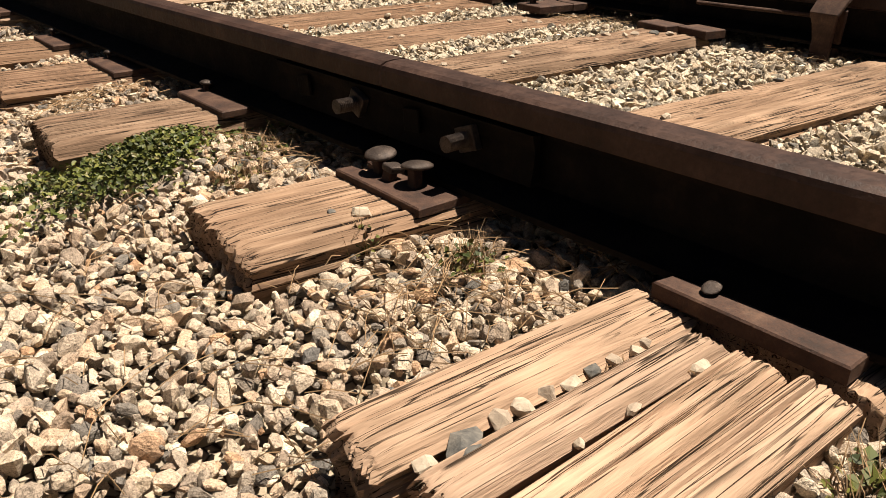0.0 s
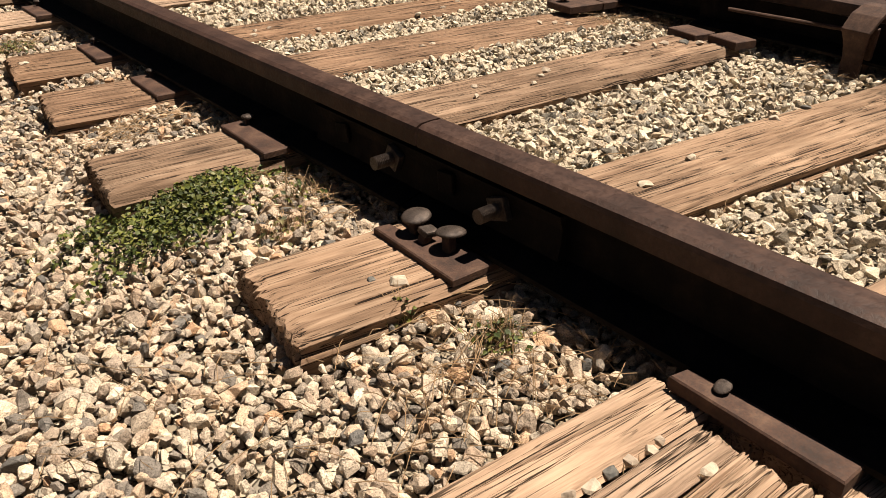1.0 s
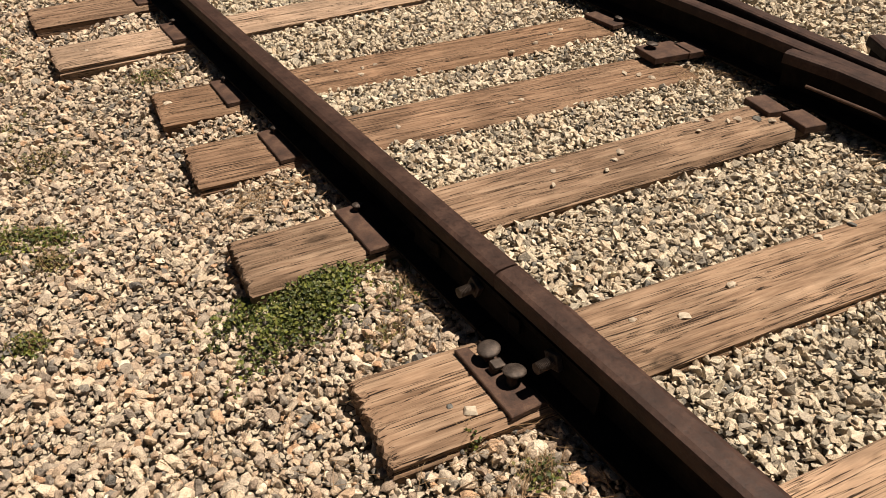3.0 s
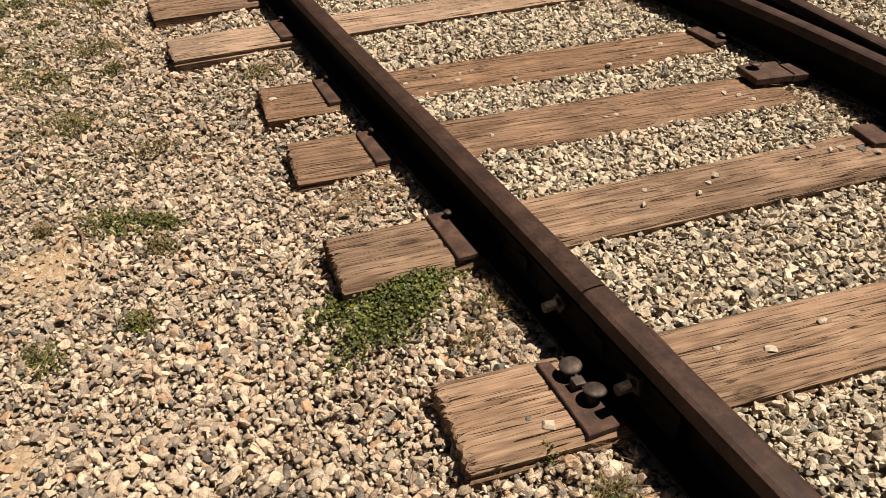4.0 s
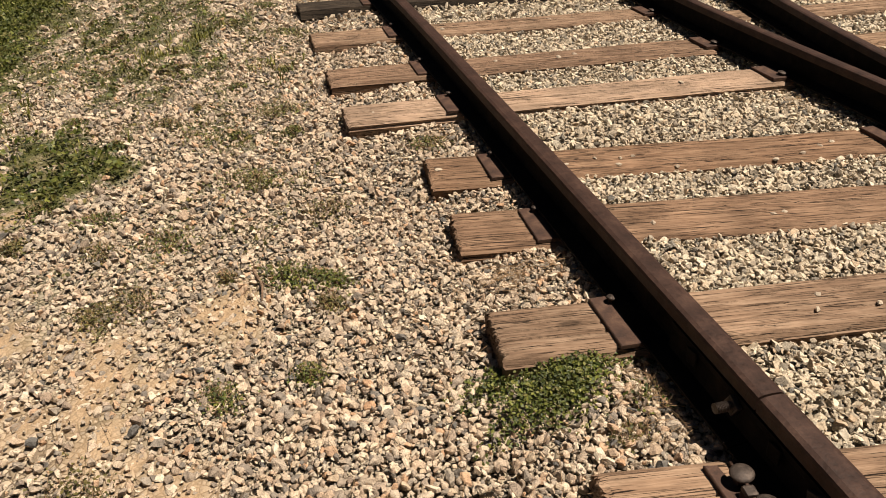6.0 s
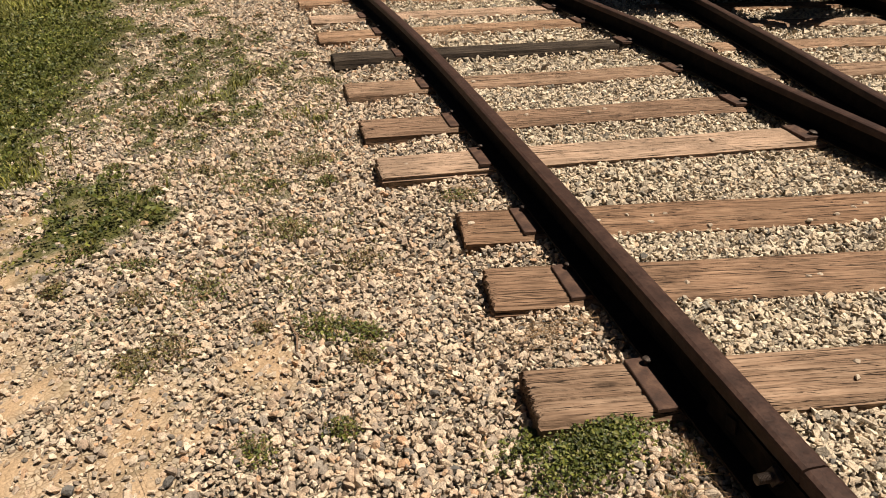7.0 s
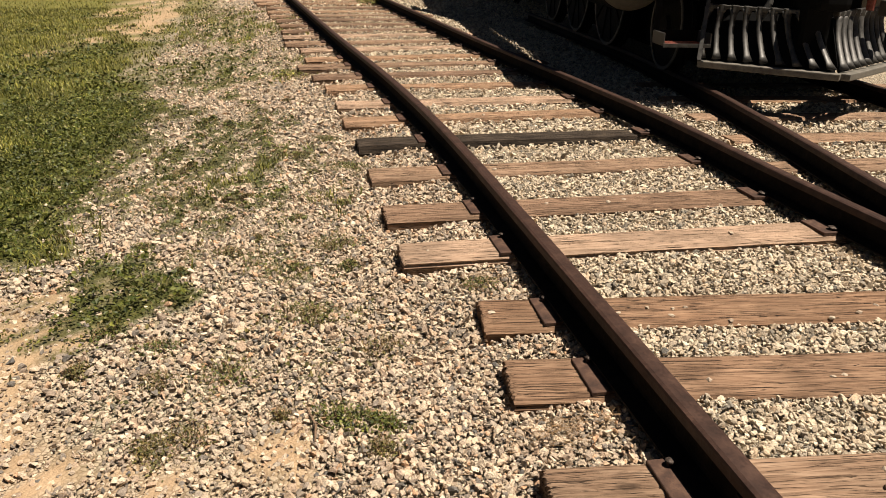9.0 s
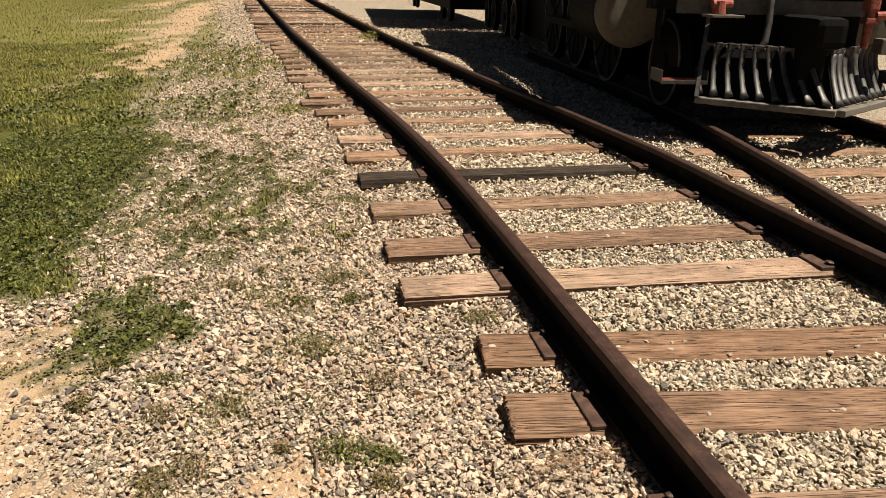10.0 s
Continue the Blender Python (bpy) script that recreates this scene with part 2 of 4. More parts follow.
def thing(name, m, label, category, group="", kind=""):
    ob = new(name)
    ob.empty_display_size = 0.1
    ob.matrix_world = m
    return tagged(ob, label, category, group, kind)


def box(sx, sy, sz, m=Matrix(), bevel=0.0, bm=None):
    out = bm or bmesh.new()
    made = bmesh.ops.create_cube(out, size=1, matrix=m @ Matrix.Diagonal((sx, sy, sz, 1)))["verts"]
    if bevel:
        edges = list({e for v in made for e in v.link_edges})
        bmesh.ops.bevel(out, geom=edges, offset=bevel, segments=2, affect="EDGES", profile=0.6)
    return out


def rod(r1, r2, length, m=Matrix(), n=16, bm=None):
    """A cylinder or cone along z from the origin of m."""
    out = bm or bmesh.new()
    bmesh.ops.create_cone(out, cap_ends=True, segments=n, radius1=r1, radius2=r2, depth=length, matrix=m @ Matrix.Translation((0, 0, length / 2)))
    return out


def sweep(profile, path, closed=True):
    """Extrudes a profile (list of (u, w)) along a path of (x, y, z); u lies across, w up."""
    bm = bmesh.new()
    rings = []
    pts = [Vector(p) for p in path]
    for i, p in enumerate(pts):
        d = (pts[min(i + 1, len(pts) - 1)] - pts[max(i - 1, 0)])
        d.z = 0
        d.normalize()
        right = Vector((d.y, -d.x, 0))
        rings.append([bm.verts.new(p + right * u + Vector((0, 0, w))) for u, w in profile])
    n = len(profile)
    for a, b in zip(rings, rings[1:]):
        for j in range(n if closed else n - 1):
            bm.faces.new((a[j], b[j], b[(j + 1) % n], a[(j + 1) % n]))
    if closed:
        bm.faces.new(rings[0])
        bm.faces.new(rings[-1][::-1])
    bmesh.ops.recalc_face_normals(bm, faces=bm.faces)
    return bm


# ---- ground sheet ----
def make_ground():
    m = Mat("gravelly_earth", 0.95, spec=0.1)
    c = m.coords()
    cell = m.voronoi(c, 62, "F1", "Color")
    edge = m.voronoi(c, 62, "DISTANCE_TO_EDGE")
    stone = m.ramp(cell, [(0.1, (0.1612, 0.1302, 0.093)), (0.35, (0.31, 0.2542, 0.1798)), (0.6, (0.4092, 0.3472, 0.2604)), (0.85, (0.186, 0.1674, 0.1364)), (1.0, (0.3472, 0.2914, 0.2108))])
    # gaps between the drawn stones darkened: their shade is put into the colour
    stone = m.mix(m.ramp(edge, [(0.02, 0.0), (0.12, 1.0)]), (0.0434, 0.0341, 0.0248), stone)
    sand = m.mix(1.0, m.ramp(m.noise(c, 9, 5), [(0.3, (0.2728, 0.186, 0.1085)), (0.7, (0.3844, 0.279, 0.1767))]), m.ramp(m.noise(c, 240, 3), [(0.3, 0.7), (0.65, 1.15)]), "MULTIPLY")
    turf = m.ramp(m.noise(c, 24, 5, 0.7), [(0.3, (0.0465, 0.05084, 0.0124)), (0.5, (0.1116, 0.1054, 0.0279)), (0.75, (0.2108, 0.1767, 0.062))])
    clover = m.ramp(m.noise(c, 30, 5, 0.7), [(0.3, (0.022, 0.028, 0.006)), (0.55, (0.050, 0.054, 0.012)), (0.78, (0.105, 0.092, 0.028))])
    apart = m.t.nodes.new("ShaderNodeSeparateXYZ")
    m.put(apart.inputs[0], c)
    turf = m.mix(m.ramp(m.math("ADD", m.math("MULTIPLY", apart.outputs[1], 0.05), m.math("MULTIPLY", m.noise(c, 0.9, 3), 0.3)), [(0.38, 0.0), (0.70, 1.0)]), clover, turf)
    col = m.mix(m.attribute("sand"), stone, sand)
    col = m.mix(m.attribute("turf"), col, turf)
    m.color(col)
    return m.bump(m.math("ADD", edge, m.math("MULTIPLY", m.noise(c, 90, 4), 0.4)), 0.6, 0.012).m


def blob(x, y, cx, cy, rx, ry, ragged=0.35):
    """1 inside a ragged-edged oval, 0 outside."""
    d = np.hypot((x - cx) / rx, (y - cy) / ry) + ragged * rumple(x * 2.3 + 5, y * 2.3) + 0.5 * ragged * rumple(x * 7, y * 7 + 3)
    return 1 - ease(0.75, 1.15, d)


def sand_at(x, y):
    out = 0 * np.asarray(x, float)
    for b in ((-1.24, 0.74, 0.24, 0.17), (-1.48, 0.55, 0.22, 0.24), (-1.17, 0.28, 0.12, 0.09), (-0.96, 0.71, 0.07, 0.12), (-2.1, 1.5, 0.42, 0.45), (-1.9, 0.9, 0.3, 0.35), (-2.9, 0.6, 0.9, 1.0),
              (-2.95, 11.3, 0.30, 2.2), (-3.3, 19.0, 0.6, 8.0), (-4.6, 36.0, 1.0, 14.0)):
        out = np.maximum(out, blob(x, y, *b, 0.6))
    near = 1 - ease(2.5, 5.0, np.asarray(y, float))
    worn = ease(-0.55, 0.25, rumple(x * 9 + 2, y * 9) + 0.6 * rumple(x * 23, y * 23 + 1))
    return out * (1 - near * (1 - worn) * 0.75)


def turf_at(x, y):
    """How grassy it is."""
    x, y = np.asarray(x, float), np.asarray(y, float)
    u = x - bend(y)
    edge = np.interp(y, [2.0, 2.4, 3.0, 3.8, 4.6, 5.3, 6.0, 8.0, 9.0, 13.7, 20, 60], [-2.25, -2.0, -2.03, -1.93, -1.93, -1.76, -2.25, -2.62, -2.55, -3.3, -4.2, -8])
    t = ease(edge + 0.2, edge - 0.2, x + 0.16 * rumple(x * 2, y * 2) + 0.14 * rumple(x * 7, y * 7)) * ease(1.85, 2.35, y + 0.15 * rumple(x, y))
    t = np.maximum(t, 0.95 * blob(x, y, -1.58, 1.79, 0.27, 0.38, 0.6))
    tufts = ease(-0.5, 0.3, rumple(x * 8, y * 6) + 0.5 * rumple(x * 19, y * 15))
    for cx, cy, rx, ry, much in ((-1.45, 3.8, 0.55, 1.25, 0.85), (-1.15, 2.6, 0.5, 0.7, 0.5), (-1.75, 7.2, 0.65, 1.25, 0.9), (-1.9, 10.5, 0.9, 1.9, 0.9), (-0.75, 3.3, 0.22, 0.8, 0.5), (-1.0, 7.6, 0.3, 0.9, 0.5), (-1.1, 1.2, 0.5, 0.6, 0.3)):
        t = np.maximum(t, much * blob(x, y, cx, cy, rx, ry, 0.5) * tufts)
    t = np.maximum(t, 0.8 * ease(-0.9, -1.6, u) * ease(11, 13, y))
    return t * (1 - 0.9 * sand_at(x, y))


def spread(near, far, first, growth):
    out, step = [near], first
    while out[-1] < far:
        out.append(out[-1] + step)
        step *= growth
    return out


gx = [-v for v in spread(2.4, 900, 0.12, 1.22)][::-1] + list(np.arange(-2.28, 2.6, 0.06)) + spread(2.64, 900, 0.12, 1.22)
gy = [-v for v in spread(1.5, 900, 0.12, 1.25)][::-1] + list(np.arange(-1.44, 6.0, 0.06)) + spread(6.06, 1200, 0.08, 1.06)
X, Y = np.meshgrid(gx, gy)
Zg = ground_z(X, np.minimum(Y, 80)) - 0.016 + 0.016 * turf_at(X, np.minimum(Y, 80)) + 0.012 * sand_at(X, np.minimum(Y, 80)) + 0.008 * ease(-0.5, -1.0, X)
nx, ny = len(gx), len(gy)
idx = np.arange(nx * ny).reshape(ny, nx)
quads = np.stack([idx[:-1, :-1], idx[:-1, 1:], idx[1:, 1:], idx[1:, :-1]], -1).reshape(-1, 4)
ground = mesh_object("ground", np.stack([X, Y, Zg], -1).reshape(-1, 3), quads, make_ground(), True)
tagged(ground, "pale crushed-stone and sandy earth ground with turf", "ground", kind="structure")
for key, fn in (("sand", sand_at), ("turf", turf_at)):
    a = ground.data.attributes.new(key, "FLOAT", "POINT")
    a.data.foreach_set("value", fn(X, np.minimum(Y, 80)).astype(np.float32).ravel())

# ---- rails ----
HEAD, TOP = 0.030, 0.147
HEAD_PROFILE = [(0.011, 0.106), (HEAD, 0.112), (HEAD, 0.136), (0.0275, 0.1425), (0.018, 0.1465), (0, TOP + 0.0005), (-0.018, 0.1465), (-0.0275, 0.1425), (-HEAD, 0.136), (-HEAD, 0.112), (-0.011, 0.106)]
WEB_PROFILE = [(0.012, 0.034), (0.008, 0.045), (0.008, 0.098), (0.011, 0.107), (-0.011, 0.107), (-0.008, 0.098), (-0.008, 0.045), (-0.012, 0.034)]
FOOT_PROFILE = [(-0.066, 0.014), (0.066, 0.014), (0.066, 0.022), (0.012, 0.036), (-0.012, 0.036), (-0.066, 0.022)]


def steps(a, b):
    out, v = [], a
    while v < b - 0.02:
        out.append(v)
        v += 0.15 if v < 10 else 0.6
    return out + [b]


def rail(name, fx, a, b, label):
    path = [(float(fx(y)) + 0.005, y, float(climb(fx(y), y))) for y in steps(a, b)]
    ob = thing(name, Matrix(), label, "rail", "rails of the track")
    part("rail_head", sweep(HEAD_PROFILE, path), RAIL, ob, "rust-brown worn running head")
    # web and foot carry the rail's own shade as a near-black colour
    part("rail_web", sweep(WEB_PROFILE, path), SHADE_STEEL, ob, "web coloured near-black as the shade below the head")
    part("rail_foot", sweep(FOOT_PROFILE, path), SHADE_STEEL, ob)
    return ob


GAUGE = 1.505
rail("rail", lambda y: bend(y), -2.6, -0.0025, "rust-brown steel rail spiked to the sleepers")
rail("rail", lambda y: bend(y), 0.0025, 60.0, "long rust-brown steel rail curving away, spiked to sleepers")
rail("rail", lambda y: second(y), -0.45, 60.0, "rust-brown steel rail beside the parked engine's track")
rail("rail", lambda y: branch(y), -0.45, 12.0, "rust-brown diverging rail running under the engine")
rail("rail", lambda y: branch(y) + GAUGE * 1.03, -2.6, 12.0, "rust-brown outer rail of the diverging track")
rail("wing_rail", lambda y: 1.398 + 0.14 * min(y, 0.2) - 0.25 * max(0, y - 0.2) ** 2, -2.6, 0.43, "short rust-brown wing rail with a flared end")
rail("wing_rail", lambda y: 1.618 + 0.05 * y + 1.05 * max(0, y) ** 2, -2.6, 0.36, "short rust-brown wing rail with a flared end")

# ---- sleepers ----
def plank(length, width, height, nu, nv, seed, rounded=0.012, split=0.0, material=WOOD, comb=0.8):
    """A worn sleeper: x from 0 to length, y across, top at z 0, with ridged grain, wandering cracks and ragged ends."""
    rnd = np.random.RandomState(int(seed * 10))
    u = np.linspace(0, 1, nu + 1)[:, None] * length
    v = np.linspace(-1, 1, nv + 1)[None, :]

    def wave(n, lo, hi, vv=0.0):
        out = 0 * (u + v)
        for _ in range(n):
            f, g, p = rnd.uniform(lo, hi), rnd.uniform(-vv, vv), rnd.uniform(0, 6.28)
            out = out + np.sin(f * u + g * v + p)
        return out / n

    ridge = np.interp(v, np.linspace(-1, 1, nv + 1), rnd.uniform(-1, 1, nv + 1))
    z = -rounded * np.clip(1 - (1 - np.abs(v)) / 0.16, 0, 1) ** 2
    z = z + 0.0018 * comb * ridge * (1 + wave(3, 2, 9)) + 0.0035 * wave(5, 1, 6, 2.5)
    for c in range(5 + int(3 * split)):
        mid = rnd.uniform(-0.85, 0.85) + 0.06 * wave(3, 1, 5)
        a, b = sorted(rnd.uniform(-0.2, 1.2, 2) * length)
        fade = np.clip((u - a) / 0.12, 0, 1) * np.clip((b + 0.25 - u) / 0.12, 0, 1)
        wide = rnd.uniform(0.02, 0.045) * (1 + 0.6 * split)
        z = z - fade * (0.004 + 0.009 * split * rnd.uniform(0.4, 1.4)) * np.exp(-((v - mid) / wide) ** 2)
    x = u + 0 * v
    ends = np.exp(-u / 0.012) - np.exp(-(length - u) / 0.012)
    x = x + ends * (0.010 * np.abs(ridge) + 0.004)
    z = z - 0.006 * np.abs(ends) * (0.6 + 0.4 * ridge)
    y = v * width / 2 + 0.004 * wave(4, 2, 8) * np.abs(v)
    top = np.stack([x, y, z], -1)
    row = nv + 1
    idx = np.arange((nu + 1) * row).reshape(nu + 1, row)
    faces = [np.stack([idx[:-1, :-1], idx[1:, :-1], idx[1:, 1:], idx[:-1, 1:]], -1).reshape(-1, 4)]
    rim = np.concatenate([idx[0, :], idx[1:, -1], idx[-1, -2::-1], idx[-2:0:-1, 0]])
    verts = [top.reshape(-1, 3)]
    base, prev = verts[0][rim], rim
    count = len(verts[0])
    lay = rnd.uniform(-1, 1, 5)
    for k, depth in enumerate((0.010, 0.024, 0.034, 0.052, height)):
        ring = base.copy()
        push = (0.004 if k in (0, 2) else 0.0) + 0.0025 * lay[k]
        ring[:, 2] = np.minimum(base[:, 2] - 0.004, -depth + 0.15 * base[:, 2])
        ring[:, 1] += np.sign(ring[:, 1]) * push
        ring[:, 0] += np.where(ring[:, 0] < 0.03, -push, np.where(ring[:, 0] > length - 0.03, push, 0))
        verts.append(ring)
        cur = count + np.arange(len(rim))
        count += len(rim)
        faces.append(np.stack([prev, np.roll(prev, -1), np.roll(cur, -1), cur], -1)[:, ::-1])
        prev = cur
    ob = mesh_object("sleeper", np.concatenate(verts), np.concatenate(faces), material, True)
    ob.data.set_sharp_from_angle(angle=radians(40))
    return ob


# left end x, right end x, y of the middle at x = 0, width, slope, top, wood, rounding, split
SLEEPERS = [
    (-0.47, 2.5, -0.640, 0.238, -0.135, 0.004, WOOD_PALE, 0.010, 1.6),
    (-0.345, 2.5, -0.120, 0.214, -0.138, 0.002, WOOD, 0.008, 0.5),
    (-0.385, 1.30, 0.440, 0.205, -0.100, 0.008, WOOD, 0.020, 0.6),
    (-0.335, 1.36, 0.965, 0.232, -0.125, -0.010, WOOD_BROWN, 0.012, 0.2),
    (-0.312, 1.40, 1.400, 0.225, -0.100, -0.012, WOOD_BROWN, 0.012, 0.2),
    (-0.52, 1.52, 1.985, 0.195, -0.012, 0.010, WOOD_PALE, 0.014, 0.2),
    (-0.52, 1.45, 2.508, 0.222, 0.004, 0.0, WOOD_BROWN, 0.012, 0.2),
    (-0.525, 1.44, 3.170, 0.215, 0.020, 0.0, WOOD, 0.012, 0.3),
    (-0.53, 1.40, 3.880, 0.225, 0.022, 0.006, WOOD_TAR, 0.045, 0.2),
    (-0.57, 1.42, 4.570, 0.200, 0.055, 0.0, WOOD, 0.025, 0.3),
    (-0.58, 1.40, 5.160, 0.21, 0.03, 0.0, WOOD_PALE, 0.02, 0.3),
    (-0.63, 1.60, 5.860, 0.21, -0.01, 0.0, WOOD, 0.02, 0.3),
]
for n in range(44):
    y = 6.42 + 0.56 * n + random.uniform(-0.06, 0.06)
    b = float(bend(y))
    SLEEPERS.append((b - 0.52 + random.uniform(-0.08, 0.10), b + 2.02 + random.uniform(-0.1, 0.1), y - 0.1 * b, 0.22, 0.09 + random.uniform(-0.02, 0.02), 0.0,
                     random.choice((WOOD, WOOD_BROWN, WOOD_PALE, WOOD_TAR if n > 12 else WOOD)), 0.02, 0.3))
FOOT = []


def split_sleeper(k, row, label):
    """The pale sleeper that has split into loose slabs up to its plate."""
    xl, xr, y0, w, slope, top, wood, rounded, split = row
    ca = math.atan(slope)
    ob = thing("sleeper", pose(xl, y0 + slope * xl, top), label, "railway sleeper", "sleepers under the track")
    home = ob.matrix_world.inverted()
    # x of both ends, y of the middle at x = -0.28, width, slope, lift
    for q, (xa, xb, mid, wide, lean, lift) in enumerate(((-0.447, -0.075, -0.513, 0.069, -0.095, 0.000), (-0.435, -0.098, -0.585, 0.042, -0.06, -0.003), (-0.440, -0.103, -0.642, 0.046, -0.035, 0.001), (-0.425, -0.097, -0.697, 0.050, -0.055, -0.002))):
        slab = plank(xb - xa, wide, 0.12, 70, 26, 31.3 + 5.1 * q, 0.006, 0.30, wood, 0.16)
        slab.name = "slab"
        slab.parent = ob
        slab.matrix_basis = home @ pose(xa, mid + lean * (xa + 0.28), top + lift, (0.6, -0.8, 0.5, 1.0)[q], 0, math.degrees(math.atan(lean)))
    at = -0.084
    rest = plank((xr - at) / math.cos(ca), w, 0.13, 90, 46, 91, rounded, 0.9, wood)
    rest.name = "plank"
    rest.parent = ob
    rest.matrix_basis = home @ pose(at, y0 + slope * at, top - 0.004, 0, 0, math.degrees(ca))
    FOOT.append((-0.445, -0.07, -0.618, 0.25, -0.10))
    FOOT.append((-0.07, xr, y0, w, slope))
    return ob


def sleeper(k, row, label):
    xl, xr, y0, w, slope, top, wood, rounded, split = row
    ca = math.atan(slope)
    ob = plank((xr - xl) / math.cos(ca), w * math.cos(ca), 0.14, 110 if y0 < 3.5 else 24, (70 if k == 0 else 46) if y0 < 3.5 else 16, k * 3.7 + 1, rounded, split, wood)
    yl = y0 + slope * xl
    ob.matrix_world = pose(xl, yl, top + float(climb(xl, y0)), 0, 0, math.degrees(ca))
    tagged(ob, label, "railway sleeper", "sleepers under the track")
    FOOT.append((xl, xr, y0, w, slope))
    return ob


WORDS = {0: "pale, deeply split wooden sleeper with stones in its cracks", 1: "weathered brown sleeper under the rail joint",
         2: "bleached, frayed wooden sleeper beside the clover patch", 8: "black tarred, round-edged log sleeper bedded in gravel"}
for k, row in enumerate(SLEEPERS):
    (sleeper if k else split_sleeper)(k, row, WORDS.get(k, "weathered grey-brown wooden sleeper bedded in gravel"))
BRANCH = [(1.62, 4.3, 1.66, 0.2, 0.05), (1.75, 4.3, 2.35, 0.21, 0.03), (1.86, 4.4, 3.0, 0.21, 0.0), (2.0, 4.6, 3.70, 0.21, -0.05), (2.1, 4.7, 4.4, 0.21, -0.08), (2.2, 4.9, 5.1, 0.21, -0.1),
          (2.3, 5.0, 5.8, 0.21, -0.12)]
for k, (xl, xr, y0, w, s) in enumerate(BRANCH):
    sleeper(60 + k, (xl, xr, y0 - s * xl, w, s, 0.0, WOOD, 0.015, 0.3), "weathered brown sleeper of the diverging track")

# ---- fastenings ----
def tie_plate(x, y, z, angle, wide=0.24, deep=0.19, thick=0.016, notch=False):
    bm = bmesh.new()
    w, d = wide / 2, deep / 2
    outline = [(-w, -d), (w, -d), (w, d), (-w, d)]
    if notch:
        outline = [(-w, -d), (-w + 0.012, -d), (w, -d), (w, d), (-w + 0.055, d), (-w + 0.05, d - 0.03), (-w + 0.03, d - 0.034), (-w + 0.026, d - 0.005), (-w, d)]
    low = [bm.verts.new((a, b, 0)) for a, b in outline]
    f = bm.faces.new(low)
    up = bmesh.ops.extrude_face_region(bm, geom=[f])
    bmesh.ops.translate(bm, vec=(0, 0, thick), verts=[v for v in up["geom"] if isinstance(v, bmesh.types.BMVert)])
    bmesh.ops.recalc_face_normals(bm, faces=bm.faces)
    rim = [e for e in bm.edges if e.verts[0].co.z > thick / 2 and e.verts[1].co.z > thick / 2]
    bmesh.ops.bevel(bm, geom=rim, offset=0.002, segments=1, affect="EDGES")
    ob = part("tie_plate", bm, RUST)
    ob.matrix_world = pose(x, y, z, 0, 0, angle)
    return tagged(ob, "flat rusted steel tie plate under the rail foot", "tie plate", "tie plates")


def spike_head(round_head):
    bm = bmesh.new()
    if round_head:
        bmesh.ops.create_uvsphere(bm, u_segments=18, v_segments=10, radius=1)
        for v in bm.verts:
            flat = 0.34 if v.co.z > 0 else 0.22
            v.co = Vector((v.co.x * 0.0235, v.co.y * 0.022, v.co.z * flat * 0.022))
    else:
        box(0.026, 0.022, 0.010, Matrix(), 0.003, bm)
    return bm


def rail_spike(x, y, z, tall, lean=(0, 0), round_head=True, label="rusted railway spike standing proud of its plate"):
    ob = thing("rail_spike", pose(x, y, z, lean[0], lean[1], 0), label, "spike", "rail spikes")
    part("shank", box(0.015, 0.015, tall + 0.03, Matrix.Translation((0, 0, tall / 2 - 0.015)), 0.002), RUST, ob)
    head = part("spike_head", spike_head(round_head), BOLT, ob, smooth=round_head)
    head.location = (0.004, 0, tall)
    return ob


for k, row in enumerate(SLEEPERS):
    xl, xr, y0, w, slope, top, wood, _, _ = row
    if y0 > 14:
        continue
    b, zz = float(bend(y0)), top + float(grade(y0)) - 0.001
    ang = math.degrees(math.atan(slope)) * 0.3
    tie_plate(b + (0.020 if k == 0 else 0.008), y0 + slope * b + (0.016 if k == 0 else 0), zz, ang, (0.225, 0.272)[k] if k < 2 else 0.24, 0.195, 0.018 if k == 0 else 0.012, k in (0, 1))
    if k > 3:
        tie_plate(float(second(y0)), y0 + slope * 1.4, zz, 0, 0.26, 0.17)
    if k > 1:
        held = rail_spike(b - 0.066, y0 + slope * b + 0.07, zz + 0.010, 0.018, (random.uniform(-6, 6), 8), label="rusted railway spike holding the rail foot")
        held.scale = (0.6, 0.6, 0.9)
    if 1 < y0:
        rail_spike(float(second(y0)) - 0.07, y0 + slope * 1.4 - 0.05, zz + 0.012, 0.014, (5, 8), label="rusted railway spike holding the rail foot")
# the joint's sleeper: two tall round-headed spikes and a small square one
rail_spike(-0.086, -0.072, 0.016, 0.024, (4, -6), label="mushroom-headed rusted spike half pulled from its plate")
rail_spike(-0.084, -0.147, 0.016, 0.024, (-6, 6), label="mushroom-headed rusted spike half pulled from its plate")
rail_spike(-0.094, -0.104, 0.016, 0.014, (8, 10), False, "small square-headed rusted spike in the plate")
small = rail_spike(-0.068, -0.574, 0.018, 0.020, (0, -14), label="mushroom-headed rusted spike lit beside the rail")
small.scale = (0.5, 0.42, 0.45)
# plates left of the turnout's frog
for x, y, a, w, d in ((1.335, 0.855, -10, 0.155, 0.125), (1.44, 0.82, -10, 0.09, 0.10), (1.275, 0.365, -14, 0.075, 0.115), (1.285, 0.240, -14, 0.075, 0.105)):
    p = tie_plate(x, y, 0.004, a, w, d, 0.022)
    tagged(p, "thick rusted steel plate beside the turnout rail")
rail_spike(1.300, 0.885, 0.022, 0.020, (0, 5), label="round-headed spike in the thick plate")


